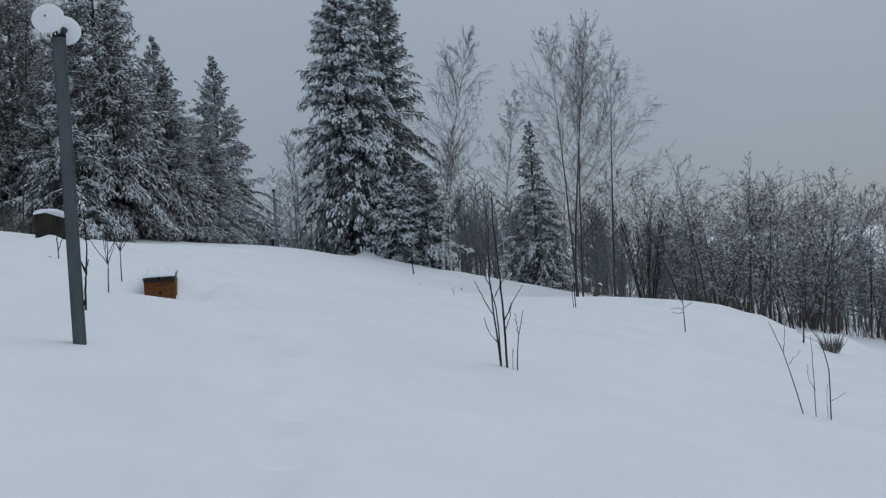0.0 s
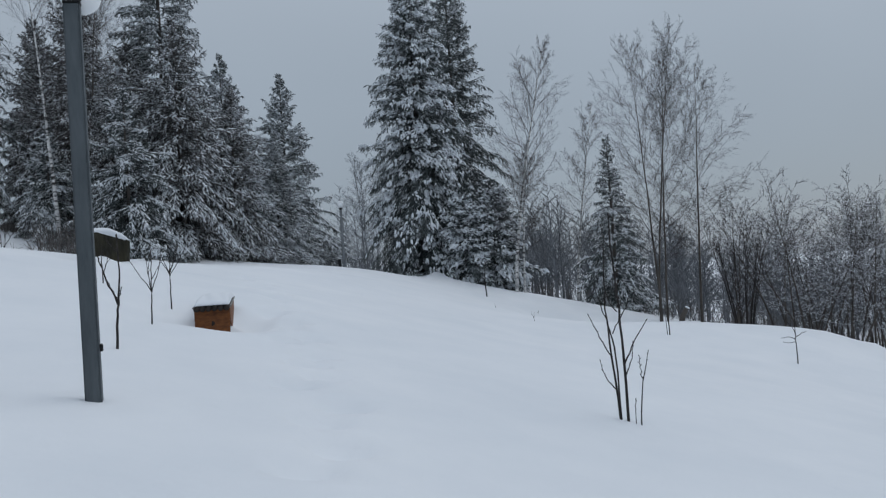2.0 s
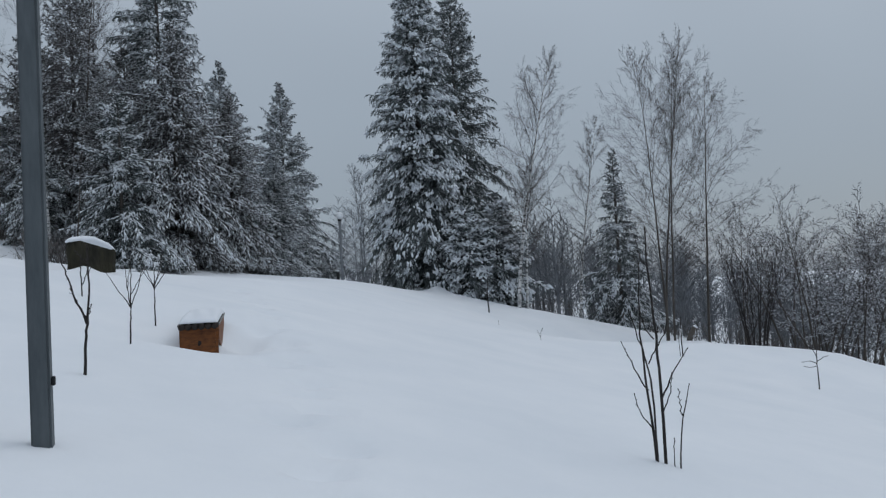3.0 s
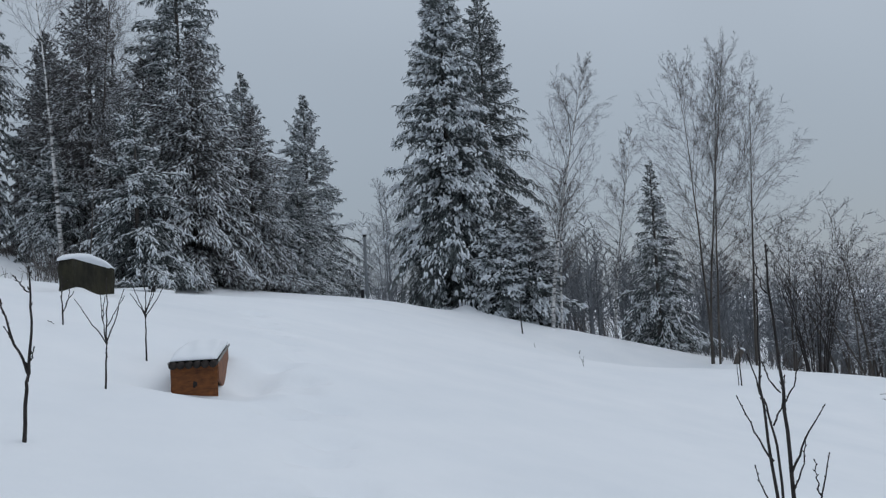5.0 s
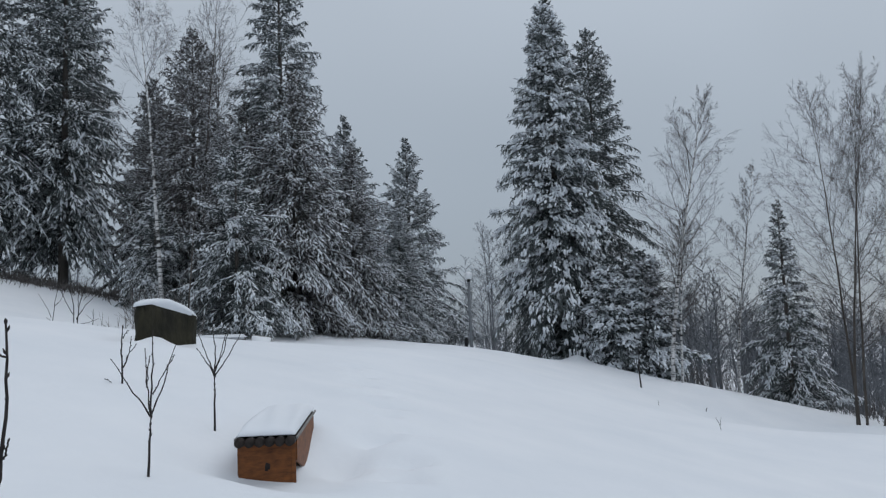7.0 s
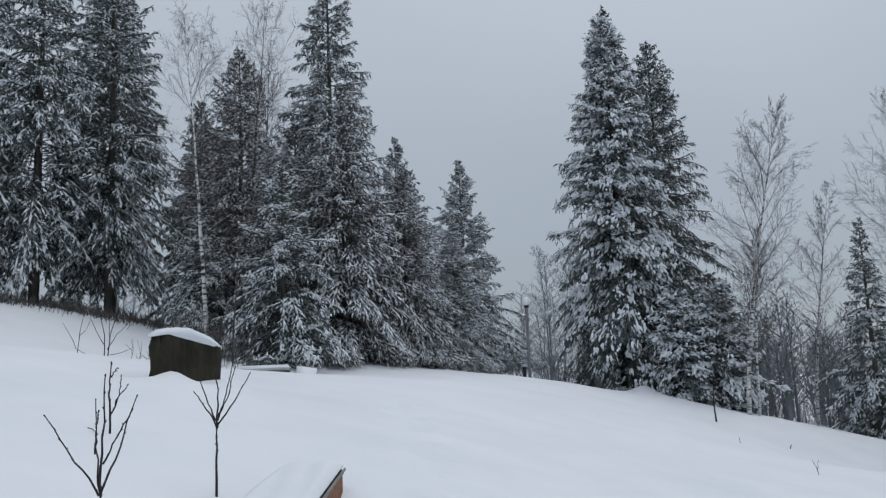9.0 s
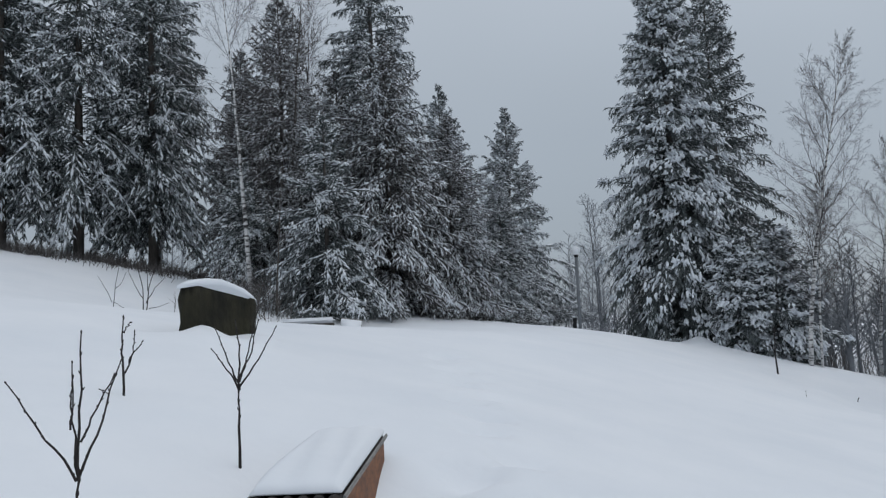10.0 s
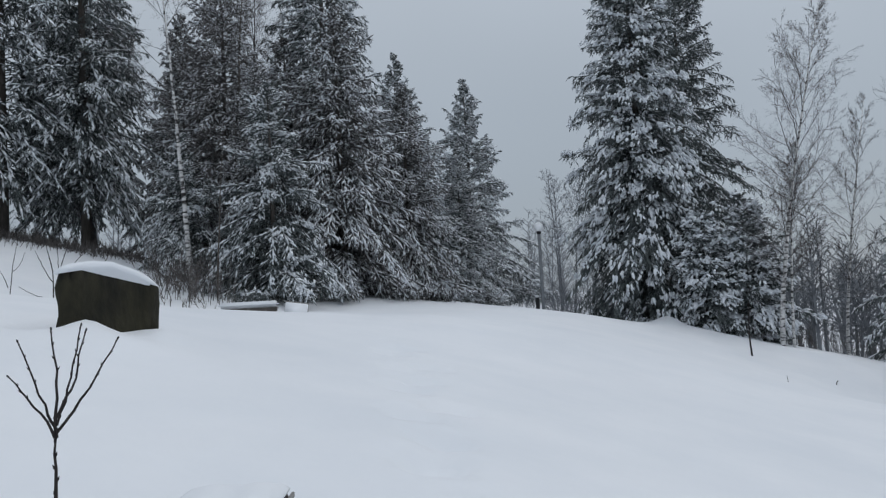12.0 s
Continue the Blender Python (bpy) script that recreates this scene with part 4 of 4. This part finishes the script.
        bmesh.ops.bevel(bm, geom=[e for e in bm.edges if len(e.link_faces) == 2 and any(len(f.verts) > 4 for f in e.link_faces)], offset=0.006, segments=2, affect="EDGES")
        part("roof_log", bm, ROOFING, ob, "dark round log end at the eave")
    slope = math.degrees(math.atan2((high - low) * 1.22, d + 0.16))
    for s in (-1, 1):
        part("barge_board", moved(block(0.014, d + 0.16, 0.022, 0.003), pose(s * (half + 0.008), d / 2 + 0.02, (low + high) / 2 + 0.028, slope)), EDGE_BOARD, ob, "weathered grey edge board", smooth=False)
    # snow lying on the roof, rounded over its edges
    bm = bmesh.new()
    nx, ny = 20, 40
    grid = []
    for j in range(ny + 1):
        row = []
        for i in range(nx + 1):
            u, v = -1 + 2 * i / nx, j / ny
            edge = (1 - abs(u) ** 12) * (1 - (1 - v) ** 14) * (1 - v ** 18)
            x = u * (half - 0.004)
            y = -0.055 + v * (d + 0.150)
            z = low + 0.05 + (high - low) * 1.22 * v + 0.058 * max(0.0, edge) ** 0.5 + 0.008 * math.sin(7 * u + 5 * v) * edge
            row.append(bm.verts.new((x, y, z)))
        grid.append(row)
    under = [[bm.verts.new((v.co.x, v.co.y, low + 0.042 + (high - low) * 1.22 * j / ny)) for v in row] for j, row in enumerate(grid)]
    for rows, flip in ((grid, False), (under, True)):
        for j in range(ny):
            for i in range(nx):
                q = (rows[j][i], rows[j][i + 1], rows[j + 1][i + 1], rows[j + 1][i])
                bm.faces.new(q[::-1] if flip else q)
    rim = [(0, i) for i in range(nx)] + [(j, nx) for j in range(ny)] + [(ny, i) for i in range(nx, 0, -1)] + [(j, 0) for j in range(ny, 0, -1)]
    for a, b in zip(rim, rim[1:] + rim[:1]):
        bm.faces.new((grid[a[0]][a[1]], under[a[0]][a[1]], under[b[0]][b[1]], grid[b[0]][b[1]]))
    bmesh.ops.recalc_face_normals(bm, faces=bm.faces)
    cap = part("roof_snow", bm, SNOW)
    cap.matrix_basis = ob.matrix_basis
    tagged(cap, "thick smooth snow lying on the hutch roof", "snow")


kennel()


def boulder():
    """A broad dark slab with a sloping top, snow banked at its foot and on its head."""
    ob = thing("boulder", -7.70, 17.35, 0.60, "dark mossy upright stone slab with a snow cap", "boulder", turn=65.0)
    g = np.random.default_rng(5)
    half, deep = 0.47, 0.085

    def top_line(u):
        return 0.625 + 0.020 * math.cos(2.2 * (u + 0.35)) - 0.13 * max(0.0, u + 0.1) ** 1.6 - 0.02 * max(0.0, -u) ** 4

    for name in ("block", "cap"):
        bm = bmesh.new()
        rings = []
        levels = (-0.35, 0.0, 0.08, 0.16, 0.24, 0.32, 0.40, 0.48, 1.0) if name == "block" else (0.0, 0.35, 0.7, 0.92, 1.0)
        m = 56
        for q in levels:
            ring = []
            for k in range(m):
                t = 2 * math.pi * k / m
                cx, cy = math.copysign(abs(math.cos(t)) ** 0.35, math.cos(t)), math.copysign(abs(math.sin(t)) ** 0.5, math.sin(t))
                if name == "block":
                    z = q if q < 0.5 else top_line(cx)
                    z = min(z, top_line(cx))
                    s = 1.0 + 0.07 * noise.noise((cx * 3, cy * 3, z * 5)) - (0.05 if q == 1.0 else 0) + 0.06 * max(0.0, 0.25 - z)
                    ring.append(bm.verts.new((cx * half * s, cy * deep * s + 0.05 * noise.noise((cx * 5, cy, z * 4)), z)))
                else:
                    s = (1.04 - 0.30 * q ** 3) if q < 1 else 0.55
                    z = top_line(cx * s) - 0.005 + 0.075 * q ** 0.7 * (1 - 0.25 * abs(cx) ** 4) + 0.022 * noise.noise((cx * 3, cy * 3, q * 2))
                    ring.append(bm.verts.new((cx * half * s, cy * deep * s, z)))
            rings.append(ring)
        for a, b in zip(rings, rings[1:]):
            for k in range(m):
                bm.faces.new((a[k], a[(k + 1) % m], b[(k + 1) % m], b[k]))
        bm.faces.new(rings[0][::-1])
        c = bm.verts.new(sum((v.co for v in rings[-1]), Vector()) / m + Vector((0, 0, 0.0)))
        for k in range(m):
            bm.faces.new((rings[-1][k], rings[-1][(k + 1) % m], c))
        bmesh.ops.recalc_face_normals(bm, faces=bm.faces)
        if name == "block":
            part("stone", bm, STONE, ob)
        else:
            o = part("boulder_snow", bm, SNOW)
            o.matrix_basis = ob.matrix_basis
            tagged(o, "rounded snow cap on the dark boulder", "snow")


boulder()


def lamp_post():
    x, y, z = -3.155, 7.42, -0.62
    ob = thing("lamp_post", x, y, z, "grey painted metal post with two round white lamp heads", "lamp post", turn=20)
    bm = moved(block(0.105, 0.105, 3.06, 0.012), pose(0, 0, 1.11, 0, 0, 0))
    part("post", bm, POST, ob, "grey painted square steel tube", smooth=False)
    part("top_cap", moved(block(0.112, 0.112, 0.02, 0.006), pose(0, 0, 2.648)), BLACK, ob, smooth=False)
    for k, (cx, cy, cz, tilt, spin) in enumerate(((-0.07, -0.105, 2.770, 78, -12), (0.045, 0.10, 2.725, 82, 10))):
        bm = bmesh.new()
        bmesh.ops.create_uvsphere(bm, u_segments=40, v_segments=20, radius=0.132)
        for v in bm.verts:
            v.co.z *= 0.22 if v.co.z > 0 else 0.30
        moved(bm, pose(cx, cy, cz, tilt, 0, spin))
        head = part("lamp_head", bm, LAMP_WHITE, ob, "round white lamp head")
        bm = bmesh.new()
        bmesh.ops.create_cone(bm, cap_ends=True, segments=12, radius1=0.007, radius2=0.006, depth=0.012, matrix=pose(cx, cy, cz, tilt, 0, spin) @ pose(-0.015, 0.01, 0.031))
        part("screw", bm, BLACK, head)
        bm = pole_mesh([(0, 0, 2.62), (cx * 0.5, cy * 0.45, (cz + 2.62) / 2), (cx, cy * 0.75, cz)], [0.018, 0.018, 0.03], 8)
        part("bracket", bm, BLACK, ob)
    for cx, cz, ln in ((-0.095, 2.655, 0.085), (-0.12, 2.665, 0.03), (-0.05, 2.645, 0.03), (-0.02, 2.65, 0.02)):
        part("icicle", pole_mesh([(cx, -0.11, cz), (cx, -0.11, cz - ln * 0.6), (cx, -0.11, cz - ln)], [0.007, 0.005, 0.001], 6), LAMP_WHITE, ob, "small white icicle")
    part("clip", moved(block(0.02, 0.04, 0.05, 0.004), pose(0.062, 0, 0.36)), BLACK, ob, smooth=False)


lamp_post()


def far_lamp():
    x, y = -7.9, 41.4
    z = 0.52
    ob = thing("garden_lamp", x, y, z, "slim grey lamp post with a white globe", "lamp post")
    part("post", pole_mesh([(0, 0, -0.6), (0, 0, 0.5), (0, 0, 2.80)], [0.068, 0.064, 0.060], 12), POST_LIGHT, ob)
    part("collar", pole_mesh([(0, 0, 2.74), (0, 0, 2.80), (0, 0, 2.84)], [0.07, 0.085, 0.075], 14), BLACK, ob)
    bm = bmesh.new()
    bmesh.ops.create_uvsphere(bm, u_segments=28, v_segments=16, radius=0.17, matrix=pose(0, 0, 2.99))
    part("globe", bm, LAMP_WHITE, ob, "white globe shade")
    ob2 = thing("bollard", x - 0.22, y + 0.1, ground_z(x - 0.22, y + 0.1), "short dark bollard with a snow top beside the lamp", "bollard")
    part("body", moved(block(0.13, 0.12, 0.75, 0.02), pose(0, 0, 0.10)), BLACK, ob2, smooth=False)
    bm = bmesh.new()
    bmesh.ops.create_uvsphere(bm, u_segments=14, v_segments=8, radius=0.075, matrix=pose(0, 0, 0.49) @ Matrix.Diagonal((1, 1, 0.6, 1)))
    part("snow_top", bm, SNOW, ob2, "small cap of snow")


far_lamp()


def bench():
    """A low timber platform under snow, and a tilted snowy panel next to it."""
    x, y = -12.5, 28.6
    z = ground_z(x, y) - 0.01
    ob = thing("low_bench", x, y, z, "low dark timber bench buried under snow", "bench", turn=24)
    for k in range(3):
        part("plank", moved(block(1.3, 0.16, 0.045, 0.006), pose(0, -0.18 + 0.18 * k, 0.20)), EDGE_BOARD, ob, smooth=False)
    for s in (-0.55, 0, 0.55):
        part("leg", moved(block(0.09, 0.45, 0.75, 0.01), pose(s, 0, -0.19)), BARK, ob, smooth=False)
    part("front_rail", moved(block(1.3, 0.04, 0.09, 0.006), pose(0, -0.285, 0.165)), BARK, ob, smooth=False)
    bm = moved(block(1.34, 0.62, 0.14, 0.06), pose(x, y, z + 0.295, 0, 0, 24))
    tagged(part("bench_snow", bm, SNOW), "thick snow lying on the low bench", "snow")
    p = thing("tilted_panel", x + 0.93, y + 0.50, z + 0.03, "pale snowy board panel leaning at the end of the bench", "panel", turn=24)
    part("panel", moved(block(0.55, 0.04, 0.60, 0.012), pose(0, 0, 0.04, -38, 9, 0)), EDGE_BOARD, p, smooth=False)
    part("panel_snow", moved(block(0.53, 0.035, 0.50, 0.015), pose(0, -0.036, 0.06, -38, 9, 0)), SNOW, p, "snow clinging to the board")
    part("prop", moved(block(0.05, 0.30, 0.05, 0.008), pose(0, 0.15, 0.05)), BARK, p, smooth=False)


bench()


def stub():
    x, y = 6.3, 37.3
    ob = thing("leaning_stump", x, y, ground_z(x, y), "short leaning broken stump capped with snow", "stump")
    part("wood", pole_mesh([(0, 0, -0.3), (0.10, 0, 0.15), (0.28, 0, 0.45)], [0.13, 0.11, 0.09], 9), BARK, ob)
    bm = bmesh.new()
    bmesh.ops.create_uvsphere(bm, u_segments=14, v_segments=8, radius=0.10, matrix=pose(0.30, 0, 0.47, 0, 30) @ Matrix.Diagonal((1, 1, 0.5, 1)))
    part("snow_top", bm, SNOW, ob, "cap of snow")


stub()


def tuft():
    x, y = 11.2, 25.6
    g = np.random.default_rng(8)
    so = Soup()
    a, b, r = [], [], []
    for _ in range(170):
        az, s = g.uniform(0, 6.28), g.random() ** 0.5
        p = np.array((0.16 * s * math.cos(az), 0.16 * s * math.sin(az), -0.1))
        d = np.array((math.cos(az) * s * 0.55, math.sin(az) * s * 0.55, 1.0)) + g.normal(0, 0.08, 3)
        a.append(p); b.append(p + d * g.uniform(0.4, 0.85)); r.append(0.006)
    so.spindles(np.array(a), np.array(b), r)
    ob = part("grass_tuft", so.mesh("grass_tuft"), DRY, smooth=False)
    ob.location = (x, y, ground_z(x, y))
    tagged(ob, "dry grey-brown grass tuft standing out of snow", "grass")


tuft()


def brush(name, spots, count, tall, mat, label, seed, snow=0.0):
    """Tangled low undergrowth, too fine to count."""
    g = np.random.default_rng(seed)
    so = Soup()
    a, b, r0, r1 = [], [], [], []
    for _ in range(count):
        i = g.integers(len(spots))
        cx, cy, sx, sy = spots[i]
        x, y = cx + g.normal(0, sx), cy + g.normal(0, sy)
        p = np.array((x, y, ground_z(x, y) - 0.05))
        d = np.array((g.normal(0, 0.35), g.normal(0, 0.35), 1.0))
        ln = tall * g.uniform(0.4, 1.1)
        q = p + d * ln * 0.55
        d = d + g.normal(0, 0.3, 3)
        a += [p, q]; b += [q, q + d * ln * 0.45]; r0 += [0.011, 0.008]; r1 += [0.008, 0.003]
        for _ in range(3):
            c = p + (q - p) * g.uniform(0.4, 1)
            v = d + g.normal(0, 0.6, 3)
            a.append(c); b.append(c + v * ln * 0.3); r0.append(0.006); r1.append(0.003)
    so.tubes(np.array(a), np.array(b), r0, r1)
    return tagged(part(name, so.mesh(name), mat, smooth=False), label, "undergrowth", kind="stuff")


brush("thicket", [(-15.8, 31.4, 0.5, 0.7), (-16.8, 32.3, 0.4, 0.6)], 110, 1.35, BRUSH, "thin leafless bushes and dry stalks under the birch", 3)
brush("undergrowth", [(-20.5, 36.0, 1.4, 0.5), (-23.3, 34.6, 1.4, 0.5), (-26, 32.6, 1.5, 0.5), (-29, 31.2, 1.6, 0.6)], 2200, 0.42, BRUSH, "dark tangled undergrowth along the wood edge", 4)
brush("stalks", [(-15.0, 29.0, 1.0, 1.0)], 30, 0.5, DRY, "scattered dry stalks poking out of snow", 6)
brush("low_scrub", [(11, 46, 3, 2), (16, 44, 4, 2), (22, 44, 4, 2), (6, 50, 3, 2.5), (2, 55, 5, 3)], 800, 1.5, BRUSH, "dense leafless scrub under the trees", 7)
brush("grey_scrub", [(3, 54, 5, 3), (9, 49, 3, 3), (16, 52, 5, 3), (24, 51, 5, 4), (31, 48, 4, 4)], 700, 2.6, HAZE_GREY, "tall scrub below the slope, coloured grey for haze", 8)
# pale scrub added to stand in for fog in the gap beyond the lamp
brush("haze_scrub", [(-9, 60, 2.5, 4), (-11, 66, 3, 4), (-6, 62, 3, 4), (3, 60, 6, 5)], 900, 2.4, HAZE_GREY, "pale leafless scrub standing in for fog beyond the lamp", 9)
